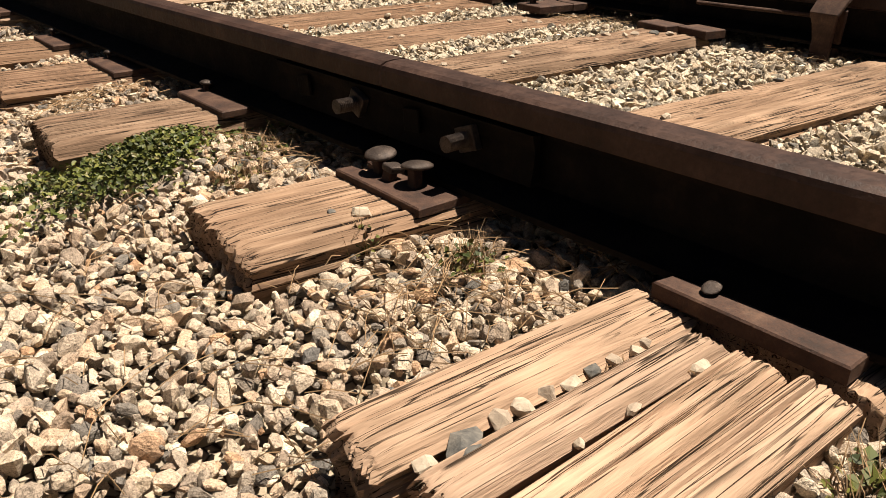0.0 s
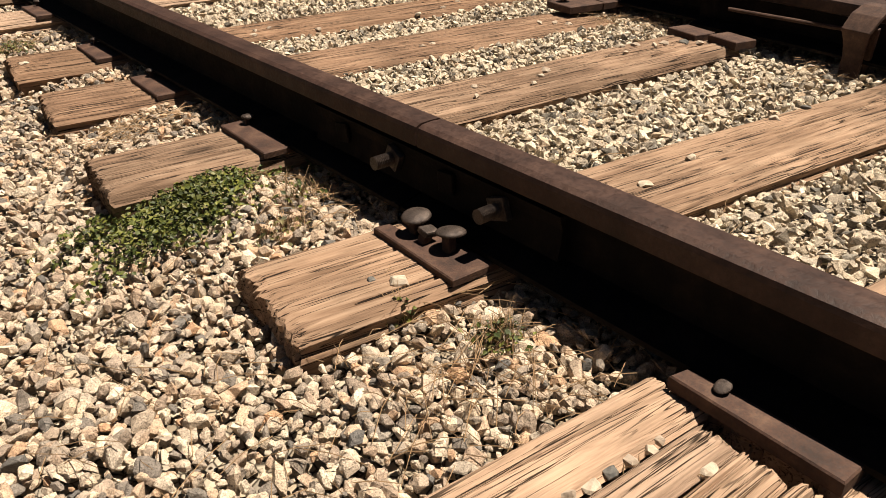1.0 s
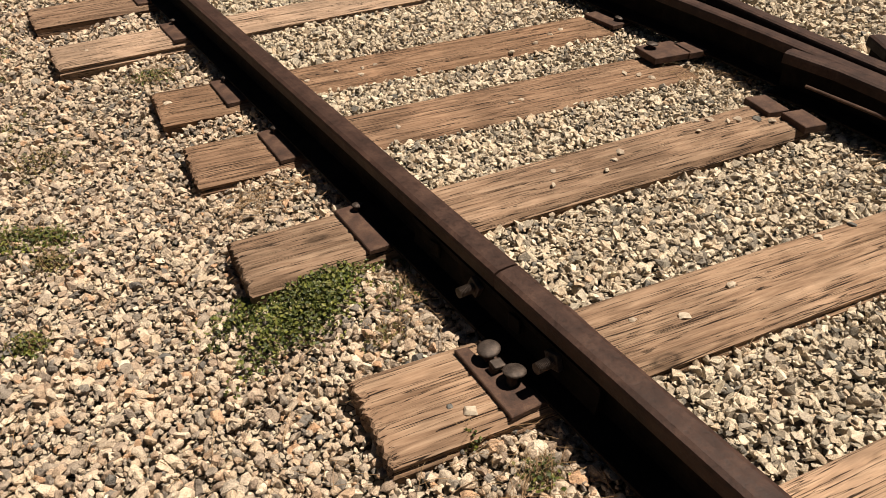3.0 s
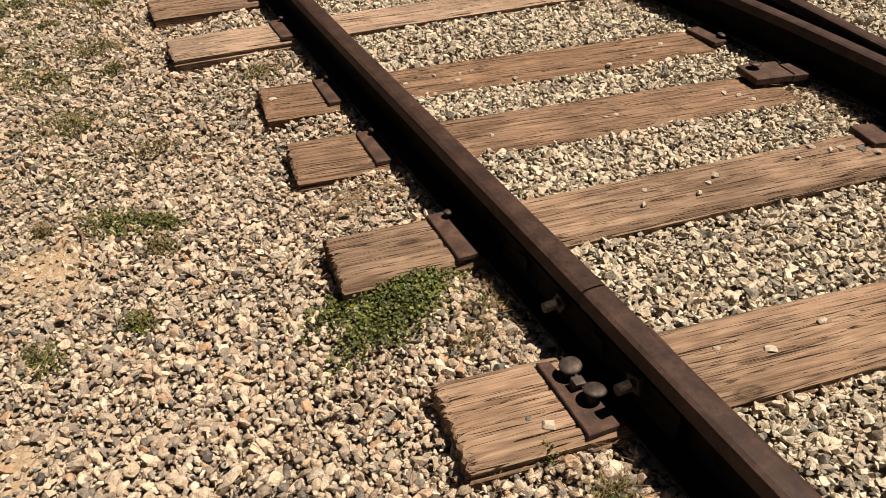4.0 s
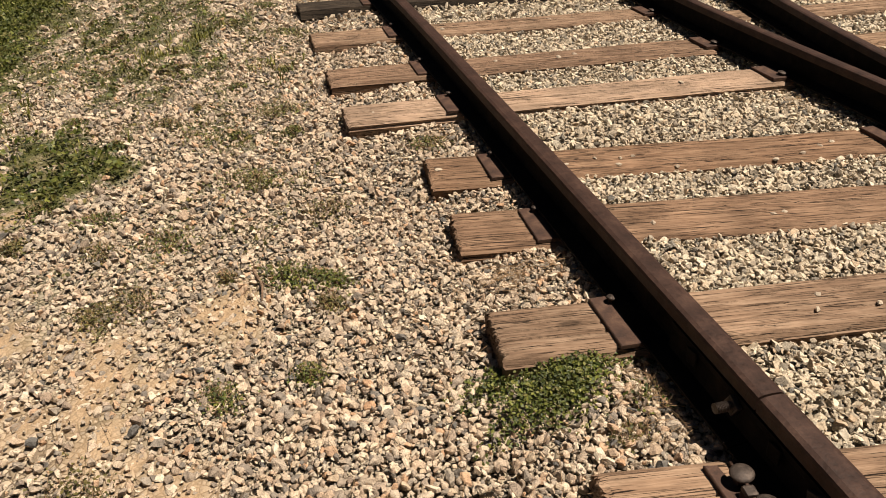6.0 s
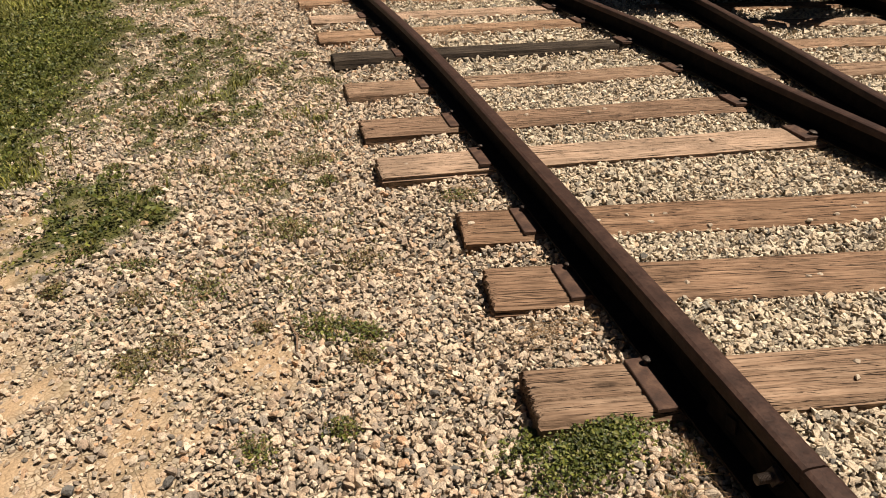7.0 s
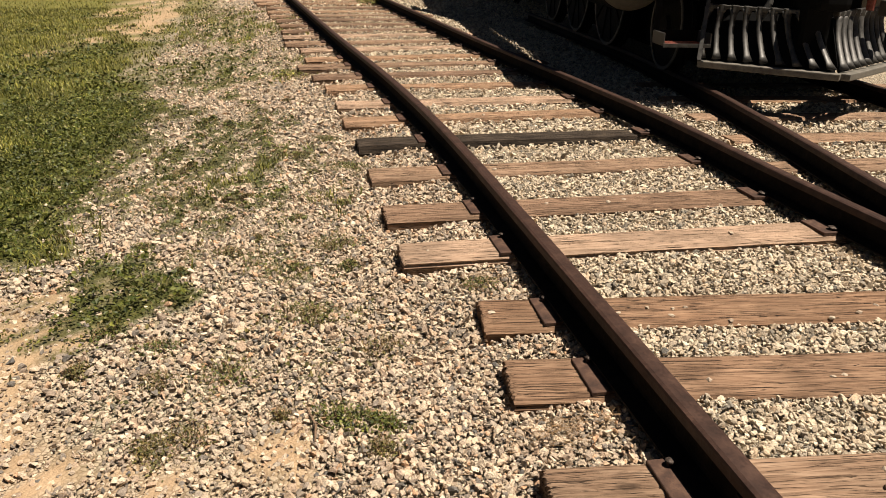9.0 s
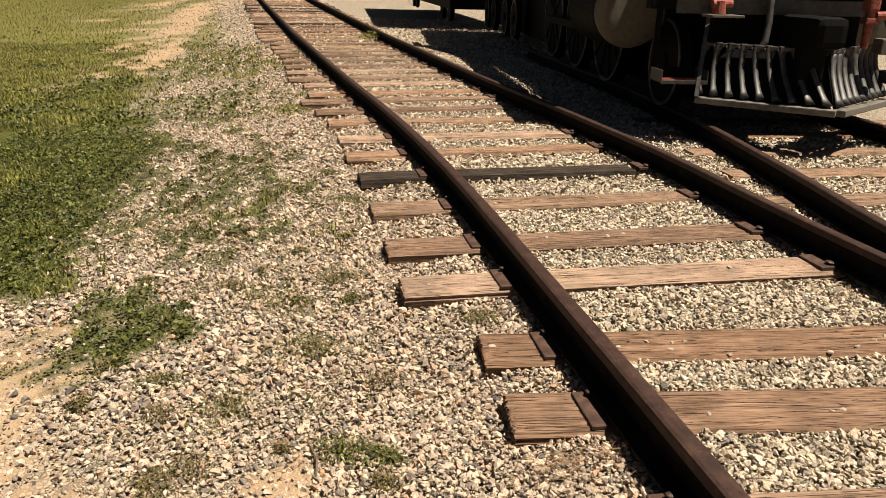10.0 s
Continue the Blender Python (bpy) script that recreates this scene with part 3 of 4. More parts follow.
def splice_bar(x, side):
    """Joint bar with four bolts, nuts outward on the track's outer side."""
    ob = thing("splice_bar", pose(x, 0, 0, 0, 0, 0), "rusted joint bar bolted along the rail web, coloured near-black as shade", "joint bar", "joint bars")
    bm = sweep([(side * 0.009, 0.043), (side * 0.026, 0.040), (side * 0.022, 0.060), (side * 0.020, 0.085), (side * 0.026, 0.106), (side * 0.011, 0.104)],
               [(0, -0.30, 0), (0, 0.30, 0)])
    # bar and plain nuts take the same painted shade as the web
    part("bar", bm, SHADE_STEEL, ob)
    for y, tilt, nutted in ((-0.19, 20, True), (-0.075, 5, False), (0.055, -25, True), (0.205, 10, False)):
        turn = Matrix.Translation((side * 0.020, y, 0.078)) @ Matrix.Rotation(side * math.pi / 2, 4, "Y")
        nut = part("nut", box(0.034, 0.034, 0.012 if nutted else 0.006, turn @ Matrix.Rotation(radians(tilt), 4, "Z") @ Matrix.Translation((0, 0, 0.008)), 0.002), BOLT if nutted else SHADE_STEEL, ob)
        if not nutted:
            continue
        bm = bmesh.new()
        for k in range(11):
            rod(0.0112, 0.0092, 0.0016, turn @ Matrix.Translation((0, 0, 0.013 + 0.0032 * k)), 14, bm)
            rod(0.0092, 0.0112, 0.0016, turn @ Matrix.Translation((0, 0, 0.0146 + 0.0032 * k)), 14, bm)
        part("bolt_thread", bm, BOLT, ob)
    return ob


splice_bar(0.0, -1)
splice_bar(0.0, 1)

# ---- rusted brace beside the frog ----
brace = thing("rail_brace", pose(1.30, -0.085, 0.0, 0, 0, -10), "bent rusted strap brace standing against the turnout rails", "rail brace")
bm = bmesh.new()
rings = []
for x, z, wide, thick in ((-0.004, -0.04, 0.050, 0.011), (0.0, 0.03, 0.052, 0.011), (-0.006, 0.070, 0.062, 0.011), (-0.016, 0.096, 0.076, 0.012), (0.012, 0.128, 0.080, 0.012), (0.045, 0.146, 0.072, 0.011), (0.068, 0.150, 0.058, 0.010)):
    flat = min(1.0, max(0.0, (z - 0.08) / 0.05))
    nx, nz = -(1 - flat * 0.8), 0.2 + flat * 0.8
    rings.append([bm.verts.new((x + nx * thick * e / 2, wide * h / 2, z + nz * thick * e / 2)) for h, e in ((-1, -1), (1, -1), (1, 1), (-1, 1))])
for a, b in zip(rings, rings[1:]):
    for q in range(4):
        bm.faces.new((a[q], a[(q + 1) % 4], b[(q + 1) % 4], b[q]))
bm.faces.new(rings[0])
bm.faces.new(rings[-1][::-1])
bmesh.ops.recalc_face_normals(bm, faces=bm.faces)
bmesh.ops.bevel(bm, geom=list(bm.edges), offset=0.0015, segments=1, affect="EDGES")
part("strap", bm, RUST, brace)
part("web_plate", box(0.010, 0.016, 0.13, pose(0.030, -0.022, 0.045, 8, -12, 0), 0.002), RUST, brace)
rod_bar = part("tie_rod", rod(0.0055, 0.0055, 0.34, pose(1.366, 0.312, 0.080, 90, 0, 0), 10), RUST, None)
tagged(rod_bar, "thin rusted rod lying along the wing rail's web", "rod")

# ---- locomotive ----
LOCO = pose(3.10, 4.07, 0.0, 0, 0, -7.0)
engine = thing("steam_locomotive", LOCO, "black steam locomotive with a grey slatted pilot", "locomotive")
T = Matrix.Translation


def along(a, b):
    a, b = Vector(a), Vector(b)
    d = b - a
    return T(a) @ d.to_track_quat("Z", "Y").to_matrix().to_4x4(), d.length


def bar_between(a, b, sx, sy, bm=None, bevel=0.0):
    m, n = along(a, b)
    return box(sx, sy, n, m @ T((0, 0, n / 2)), bevel, bm)


def pilot():
    for side in (-1, 1):
        a, b = (side * 0.01, 0.0, 0.335), (side * 0.83, 0.662, 0.335)
        part("pilot_bar", bar_between(a, b, 0.10, 0.05, None, 0.008), PALE_BAR, engine, "scuffed pale grey steel bar along the pilot's foot")
        ta, tb = (side * 0.06, 0.34, 0.76), (side * 0.74, 0.84, 0.77)
        part("top_rail", bar_between(ta, tb, 0.05, 0.03, None, 0.005), GREY, engine)
        # added black sheet behind the slats: stops sun and darkens the gaps
        back = bmesh.new()
        edge = [Vector(a) + Vector((0, 0.07, 0.02)), Vector(b) + Vector((-side * 0.03, 0.07, 0.02)), Vector(tb) + Vector((-side * 0.03, 0.05, -0.03)), Vector(ta) + Vector((0, 0.05, -0.03))]
        face = back.faces.new([back.verts.new(v) for v in edge])
        up = bmesh.ops.extrude_face_region(back, geom=[face])["geom"]
        bmesh.ops.translate(back, vec=(0, 0.012, 0), verts=[v for v in up if isinstance(v, bmesh.types.BMVert)])
        bmesh.ops.recalc_face_normals(back, faces=back.faces)
        part("backing_plate", back, BLACK, engine)
        for k in range(9):
            s = 0.06 + 0.93 * k / 8
            lo = Vector((side * 0.82 * s, 0.655 * s + 0.02, 0.38))
            hi = Vector(ta).lerp(Vector(tb), s) - Vector((0, 0.01, 0.0))
            bm = bmesh.new()
            prev = None
            rings = []
            for q in range(9):
                t = q / 8
                p = lo.lerp(hi, t) + Vector((0, 0.05 * math.sin(math.pi * t), 0))
                w = 0.024 + 0.018 * max(0, 1 - t / 0.15) + 0.022 * max(0, (t - 0.82) / 0.18)
                h = 0.016 - 0.006 * max(0, 1 - t / 0.15)
                ring = [bm.verts.new(p + Vector((w * math.cos(g), h * math.sin(g), 0))) for g in [math.pi * 2 * i / 10 for i in range(10)]]
                rings.append(ring)
            for r0, r1 in zip(rings, rings[1:]):
                for i in range(10):
                    bm.faces.new((r0[i], r0[(i + 1) % 10], r1[(i + 1) % 10], r1[i]))
            bm.faces.new(rings[0][::-1])
            bm.faces.new(rings[-1])
            part("pilot_slat", bm, GREY, engine, smooth=True)
            part("slat_block", box(0.055, 0.045, 0.06, T(hi + Vector((0, 0.0, -0.01))), 0.006), GREY, engine)


def wheel(x, y, r, spokes, wide=0.10):
    bm = bmesh.new()
    turn = T((x, y, 0.147 + r)) @ Matrix.Rotation(math.pi / 2, 4, "Y")
    for a, b, h, z in ((r, r, wide, -wide / 2), (r + 0.028, r + 0.028, 0.03, wide / 2 - 0.03 if x < 0 else -wide / 2)):
        rod(a, b, h, turn @ T((0, 0, z)), 40, bm)
    w = part("wheel", bm, BLACK, engine)
    rim = bmesh.new()
    ring = []
    side = -1 if x < 0 else 1
    for i in range(40):
        g = 2 * math.pi * i / 40
        c, s = math.cos(g), math.sin(g)
        ring.append([rim.verts.new((x + side * (wide / 2 + o), y + q * c, 0.147 + r + q * s)) for q, o in ((r - 0.004, 0.001), (r - 0.004, 0.012), (r - 0.035, 0.012), (r - 0.035, 0.001))])
    for i in range(40):
        a, b = ring[i], ring[(i + 1) % 40]
        for j in range(4):
            rim.faces.new((a[j], b[j], b[(j + 1) % 4], a[(j + 1) % 4]))
    bmesh.ops.recalc_face_normals(rim, faces=rim.faces)
    part("tyre_rim", rim, GREY, w)
    part("hub", rod(r * 0.24, r * 0.2, 0.03, T((x + side * wide / 2, y, 0.147 + r)) @ Matrix.Rotation(side * math.pi / 2, 4, "Y"), 20), BLACK, w)
    for k in range(spokes):
        g = 2 * math.pi * k / spokes
        d = Vector((0, math.cos(g), math.sin(g)))
        c = Vector((x + side * (wide / 2 + 0.006), y, 0.147 + r))
        part("spoke", bar_between(c + d * r * 0.2, c + d * (r - 0.03), 0.02, 0.05), BLACK, w)


pilot()
for side in (-1, 1):
    wheel(side * 0.755, 1.55, 0.40, 0)
    for yy in (3.4, 4.9, 6.4):
        wheel(side * 0.755, yy, 0.62, 10, 0.12)
    for yy in (10.2, 11.4, 13.2, 14.4):
        wheel(side * 0.755, yy, 0.38, 0)
    # cylinders with domed front covers
    body = rod(0.34, 0.34, 0.95, pose(side * 1.16, 1.62, 1.0, -90, 0, 0), 40)
    cyl = part("cylinder", body, BLACK, engine, "black piston cylinder")
    cover = bmesh.new()
    rings = []
    for q, o in ((0.335, 0.0), (0.33, -0.03), (0.30, -0.05), (0.22, -0.065), (0.1, -0.07)):
        rings.append([cover.verts.new((side * 1.16 + q * math.cos(2 * math.pi * i / 40), 1.615 + o, 1.0 + q * math.sin(2 * math.pi * i / 40))) for i in range(40)])
    for r0, r1 in zip(rings, rings[1:]):
        for i in range(40):
            cover.faces.new((r0[i], r0[(i + 1) % 40], r1[(i + 1) % 40], r1[i]))
    cover.faces.new(rings[-1])
    bmesh.ops.recalc_face_normals(cover, faces=cover.faces)
    part("cylinder_cover", cover, TAN, cyl, "dusty tan domed cylinder cover", True)
    part("steam_pipe", rod(0.05, 0.05, 0.8, pose(side * 1.2, 2.1, 1.25, 0, 0, 0), 16), BLACK, engine)
    # footstep with a red grating
    x0 = side * 0.99
    step = part("footstep", box(0.38, 0.012, 0.10, T((x0, 0.82, 0.53)), 0.002), BLACK, engine)
    part("step_side", box(0.012, 0.26, 0.10, T((x0 - 0.19, 0.69, 0.53)), 0.002), GREY, step)
    part("step_side", box(0.012, 0.26, 0.10, T((x0 + 0.19, 0.69, 0.53)), 0.002), GREY, step)
    part("step_lip", box(0.39, 0.012, 0.03, T((x0, 0.56, 0.485)), 0.002), GREY, step)
    grate = bmesh.new()
    for i in range(9):
        box(0.37, 0.008, 0.012, T((x0, 0.58 + 0.027 * i, 0.488)) @ Matrix.Rotation(radians(5 * (-1) ** i), 4, "Z"), 0, grate)
    for i in range(7):
        box(0.008, 0.25, 0.01, T((x0 - 0.16 + 0.053 * i, 0.69, 0.486)), 0, grate)
    part("grating", grate, RED, step, "rusted red step grating")
    part("step_hanger", box(0.05, 0.014, 0.56, T((x0 + 0.17 * side, 0.83, 0.80)), 0.002), BLACK, step)
    part("upper_step", box(0.26, 0.22, 0.02, T((side * 0.72, 0.62, 1.0)), 0.003), TAN, engine, "worn pale step plate")
    part("side_brace", bar_between((side * 0.9, 0.5, 0.38), (side * 0.75, 0.82, 1.05), 0.03, 0.03), GREY, engine)
    part("running_board", box(0.5, 6.4, 0.03, T((side * 1.3, 4.4, 1.82)), 0.004), BLACK, engine)
    part("main_rod", box(0.05, 3.6, 0.10, T((side * 0.92, 4.6, 0.72)), 0.01), BLACK, engine)
part("pilot_beam", box(2.5, 0.14, 0.34, T((0, 0.86, 1.21)), 0.01), BLACK, engine)
part("beam_plate", box(1.7, 0.02, 0.12, T((-0.2, 0.77, 1.07)), 0.004), GREY, engine)
# frame as one solid box, deepened to block sun from under the boiler
part("frame", box(1.1, 14.0, 1.3, T((0, 8.1, 0.88)), 0.02), BLACK, engine)
# added black box that hides the lit ground behind the pilot
part("truck_frame", box(1.30, 0.12, 0.80, T((0, 1.02, 0.64)), 0.02), BLACK, engine)
part("front_deck", box(2.2, 1.6, 0.05, T((0, 1.5, 1.38)), 0.01), BLACK, engine)
part("smokebox", rod(0.82, 0.82, 1.7, pose(0, 1.5, 2.25, -90, 0, 0), 48), BLACK, engine, smooth=False)
part("boiler", rod(0.78, 0.86, 4.6, pose(0, 3.2, 2.25, -90, 0, 0), 48), BLACK, engine)
part("smokestack", rod(0.2, 0.3, 0.9, T((0, 2.0, 3.0)), 28), BLACK, engine)
part("cab", box(2.8, 2.0, 2.7, T((0, 8.6, 2.65)), 0.04), BLACK, engine)
part("cab_roof", box(3.0, 2.3, 0.08, T((0, 8.6, 4.04)), 0.03), BLACK, engine)
part("tender", box(2.7, 5.4, 2.2, T((0, 12.6, 2.1)), 0.04), BLACK, engine)
hose = bmesh.new()
for a, b in (((-0.30, 0.72, 1.25), (-0.31, 0.66, 0.95)), ((-0.31, 0.66, 0.96), (-0.34, 0.62, 0.80)), ((-0.34, 0.62, 0.81), (-0.39, 0.62, 0.70))):
    m, n = along(a, b)
    rod(0.026, 0.026, n, m, 14, hose)
part("air_hose", hose, GREY, engine, "grey rubber air hose hanging from the beam")
drawhead = bmesh.new()
box(0.26, 0.62, 0.24, T((-0.06, 0.46, 0.90)), 0.06, drawhead)
box(0.22, 0.26, 0.46, T((-0.09, 0.42, 0.72)), 0.05, drawhead)
part("drawhead", drawhead, BLACK, engine, "black cast coupler drawhead")
coup = box(0.085, 0.12, 0.16, T((0.40, 0.47, 1.14)), 0.02)
rod(0.030, 0.045, 0.34, T((0.40, 0.46, 0.78)), 16, coup)
rod(0.030, 0.034, 0.10, pose(0.43, 0.44, 1.03, 0, 90, 0), 12, coup)
box(0.11, 0.09, 0.05, T((0.40, 0.46, 0.99)), 0.012, coup)
valve = rod(0.055, 0.045, 0.10, T((-0.74, 0.66, 1.012)), 14)
rod(0.03, 0.03, 0.16, pose(-0.80, 0.66, 1.09, 0, 90, 0), 12, valve)
part("drain_valve", valve, RED, engine, "rust-red valve on the step plate")
part("coupler", coup, RED, engine, "rusted red knuckle coupler")
part("coupler_pin", box(0.16, 0.12, 0.12, T((0.56, 0.42, 0.80)), 0.01), TAN, engine)

car = thing("railway_carriage", pose(3.10, 4.07, 0.0, 0, 0, -4.5) @ T((0, 15.6, 0)), "dark railway carriage coupled behind the engine", "carriage")
part("carriage_body", box(3.0, 16.0, 3.0, T((0, 8.2, 2.7)), 0.05), BLACK, car)
part("underframe", box(1.8, 15.0, 0.7, T((0, 8.2, 0.85)), 0.03), BLACK, car)
for side in (-1, 1):
    for yy in (1.6, 3.4, 13.0, 14.8):
        part("wheel", rod(0.42, 0.42, 0.12, T((side * 0.755 - 0.06, yy, 0.567)) @ Matrix.Rotation(math.pi / 2, 4, "Y"), 32), BLACK, car)

# ---- loose stone ----
def hulls(count, points, seed, stretch=(1.0, 0.78, 0.58)):
    """Angular stone shapes: hulls of random points on a squashed ball, about one unit long."""
    rnd = random.Random(seed)
    out = []
    for _ in range(count):
        bm = bmesh.new()
        sx, sy, sz = (s * rnd.uniform(0.85, 1.15) for s in stretch)
        for _ in range(points):
            d = Vector((rnd.gauss(0, 1), rnd.gauss(0, 1), rnd.gauss(0, 1))).normalized() * rnd.uniform(0.86, 1.0)
            bm.verts.new((d.x * sx * 0.5, d.y * sy * 0.5, d.z * sz * 0.5))
        res = bmesh.ops.convex_hull(bm, input=bm.verts)
        bmesh.ops.delete(bm, geom=[e for e in res["geom_interior"] if isinstance(e, bmesh.types.BMVert)], context="VERTS")
        bmesh.ops.triangulate(bm, faces=bm.faces)
        bm.verts.ensure_lookup_table()
        bm.verts.index_update()
        out.append((np.array([v.co[:] for v in bm.verts]), np.array([[v.index for v in f.verts] for f in bm.faces])))
        bm.free()
    return out


def turns(rng, n, tilt):
    """Random rotation matrices (n, 3, 3): any way round, tipped by about tilt."""
    a = rng.uniform(0, 2 * np.pi, n)
    b, c = rng.normal(0, tilt, n), rng.normal(0, tilt, n)
    ca, sa, cb, sb, cc, sc = np.cos(a), np.sin(a), np.cos(b), np.sin(b), np.cos(c), np.sin(c)
    o, i = np.zeros(n), np.ones(n)
    rz = np.stack([ca, -sa, o, sa, ca, o, o, o, i], -1).reshape(n, 3, 3)
    rx = np.stack([i, o, o, o, cb, -sb, o, sb, cb], -1).reshape(n, 3, 3)
    ry = np.stack([cc, o, sc, o, i, o, -sc, o, cc], -1).reshape(n, 3, 3)
    return rx @ ry @ rz


def strew(shapes, pos, rot, size, rng):
    """Vertices and faces of one shape of the set at each place."""
    pick = rng.randint(0, len(shapes), len(pos))
    vs, fs, base = [], [], 0
    for k, (v, f) in enumerate(shapes):
        m = pick == k
        if not m.any():
            continue
        w = np.einsum("nij,vj->nvi", rot[m] * size[m][:, None, None], v) + pos[m][:, None, :]
        n = len(w)
        vs.append(w.reshape(-1, 3))
        fs.append((f[None] + (np.arange(n) * len(v))[:, None, None] + base).reshape(-1, 3))
        base += n * len(v)
    return np.concatenate(vs), np.concatenate(fs)


def on_sleeper(x, y, grow=0.0):
    hit = np.zeros(len(x), bool)
    for xl, xr, y0, w, s in FOOT:
        hit |= (x > xl - grow) & (x < xr + grow) & (np.abs(y - y0 - s * x) < w / 2 + grow)
    return hit


def scatter(x0, x1, y0, y1, gap, rng):
    nx, ny = int((x1 - x0) / gap), int((y1 - y0) / gap)
    x, y = np.meshgrid(np.linspace(x0, x1, nx, endpoint=False), np.linspace(y0, y1, ny, endpoint=False))
    x, y = x.ravel() + rng.uniform(0, gap, x.size), y.ravel() + rng.uniform(0, gap, x.size)
    return x, y


NEAR, MID, FAR = hulls(40, 20, 3, (1.05, 0.78, 0.56)), hulls(30, 11, 4, (1.05, 0.80, 0.60)), hulls(14, 7, 5)
# x0, x1, y0, y1, spacing, shapes, mean size
BEDS = [(-1.0, 0.0, -0.80, 0.45, 0.0125, NEAR, 0.0168), (-1.9, -1.0, -0.80, 1.3, 0.0140, MID, 0.0160), (-1.0, 0.0, 0.45, 1.3, 0.0125, MID, 0.0165), (0.0, 1.55, -0.9, 1.3, 0.0128, MID, 0.0172),
        (-2.3, 1.55, 1.3, 3.4, 0.0155, MID, 0.0190), (1.55, 4.4, -0.5, 3.4, 0.022, MID, 0.025), (-2.2, 4.8, 3.4, 7.0, 0.0245, FAR, 0.029), (-2.4, 3.0, 7.0, 13.0, 0.032, FAR, 0.031), (-3.5, 7.5, 13.0, 26.0, 0.070, FAR, 0.046)]
rng = np.random.RandomState(11)
dusty, washed = [], []
for x0, x1, y0, y1, gap, shapes, mean in BEDS:
    x, y = scatter(x0, x1, y0, y1, gap, rng)
    keep = ~on_sleeper(x, y, -0.004)
    bare = np.clip(0.32 * sand_at(x, y) + 0.85 * np.clip(turf_at(x, y) * 1.15, 0, 1) ** 2 + 0.28 * ease(-1.0, -1.7, x - bend(y)), 0, 0.93)
    keep &= rng.uniform(0, 1, len(x)) > bare
    x, y = x[keep], y[keep]
    size = mean * np.exp(rng.normal(0, 0.42, len(x)))
    size = 1.1 * np.clip(size, 0.4 * mean, 2.1 * mean)
    z = ground_z(x, y) + 0.004 + rng.uniform(-0.013, 0.010, len(x)) * (mean / 0.025)
    beside = on_sleeper(x, y, 0.014)
    z = z - 0.006 * beside
    rot = turns(rng, len(x), 0.7 if shapes is NEAR else (0.6 if shapes is MID else 0.4))
    inside = x > bend(y)
    for heap, m in ((dusty, ~inside), (washed, inside)):
        if m.any():
            heap.append(strew(shapes, np.stack([x, y, z], -1)[m], rot[m], size[m], rng))
tagged(mesh_object("gravel", *join(dusty), GRAVEL), "cream, tan and grey dusty crushed stone beside the track", "gravel", kind="stuff")
tagged(mesh_object("gravel", *join(washed), GRAVEL_CLEAN), "pale washed crushed stone between the rails", "gravel", kind="stuff")


def loose_stone(x, y, z, size, seed, turn):
    v, f = NEAR[seed % len(NEAR)]
    ob = mesh_object("stone", v * size, f, STONES[seed % 3])
    ob.matrix_world = pose(x, y, z + size * 0.2, 0, 0, turn)
    return tagged(ob, "small angular stone lying on a wooden sleeper", "stone", "stones on the sleepers")


STONES = []
for k, (a, b) in enumerate((((0.3224, 0.2604, 0.1922), (0.4464, 0.3782, 0.2914)), ((0.248, 0.1984, 0.1488), (0.372, 0.2976, 0.2232)), ((0.062, 0.062, 0.0589), (0.1488, 0.1364, 0.1178)))):
    m = Mat("loose_stone", 0.85, spec=0.2)
    c = m.coords()
    m.color(m.ramp(m.noise(c, 90, 5), [(0.35, a), (0.65, b)]))
    STONES.append(m.bump(m.noise(c, 200, 4), 0.5, 0.003).m)
SPOTS = [(0.495, -0.160, 0.030), (0.631, -0.10, 0.028), (0.815, -0.150, 0.026), (0.93, -0.16, 0.024), (0.333, -0.178, 0.028), (0.235, -0.130, 0.022), (0.60, 0.345, 0.020), (0.70, 0.40, 0.030), (0.655, 0.375, 0.026),
         (0.655, 0.845, 0.024), (0.70, 0.850, 0.022), (0.267, 0.894, 0.026), (0.388, 1.356, 0.024), (0.44, 1.36, 0.022), (0.36, 1.31, 0.024), (0.475, 0.418, 0.024), (0.43, 0.36, 0.022),
         (0.99, 1.98, 0.030), (1.02, 0.42, 0.030), (1.06, 0.40, 0.034), (1.10, 0.37, 0.032), (1.14, 0.36, 0.034), (1.19, 0.33, 0.036), (1.22, 0.30, 0.028), (0.98, 0.37, 0.026), (1.16, 0.79, 0.034), (1.13, 0.83, 0.03),
         (1.18, 0.75, 0.03), (-0.18, -0.155, 0.034), (-0.205, -0.125, 0.018), (-0.373, -0.553, 0.042), (-0.333, -0.549, 0.030), (-0.308, -0.550, 0.030), (-0.279, -0.552, 0.026), (-0.254, -0.556, 0.024), (-0.226, -0.557, 0.024),
         (-0.173, -0.565, 0.020), (-0.155, -0.562, 0.018), (-0.151, -0.615, 0.030), (-0.244, -0.612, 0.018), (-0.310, -0.610, 0.014), (-0.200, -0.560, 0.020), (-0.410, -0.550, 0.026), (-0.192, -0.691, 0.010), (-0.27, 1.43, 0.028), (0.30, 2.52, 0.03), (0.62, 2.50, 0.035), (0.72, 2.53, 0.03),
         (0.92, 1.20, 0.03), (1.05, 1.22, 0.028), (1.22, 1.28, 0.03), (1.15, 1.26, 0.03), (0.30, 1.38, 0.022), (0.55, 1.24, 0.024), (0.18, 1.36, 0.02), (-0.40, 1.98, 0.02), (0.50, 4.6, 0.035), (0.85, 3.2, 0.03), (0.2, 3.15, 0.03)]
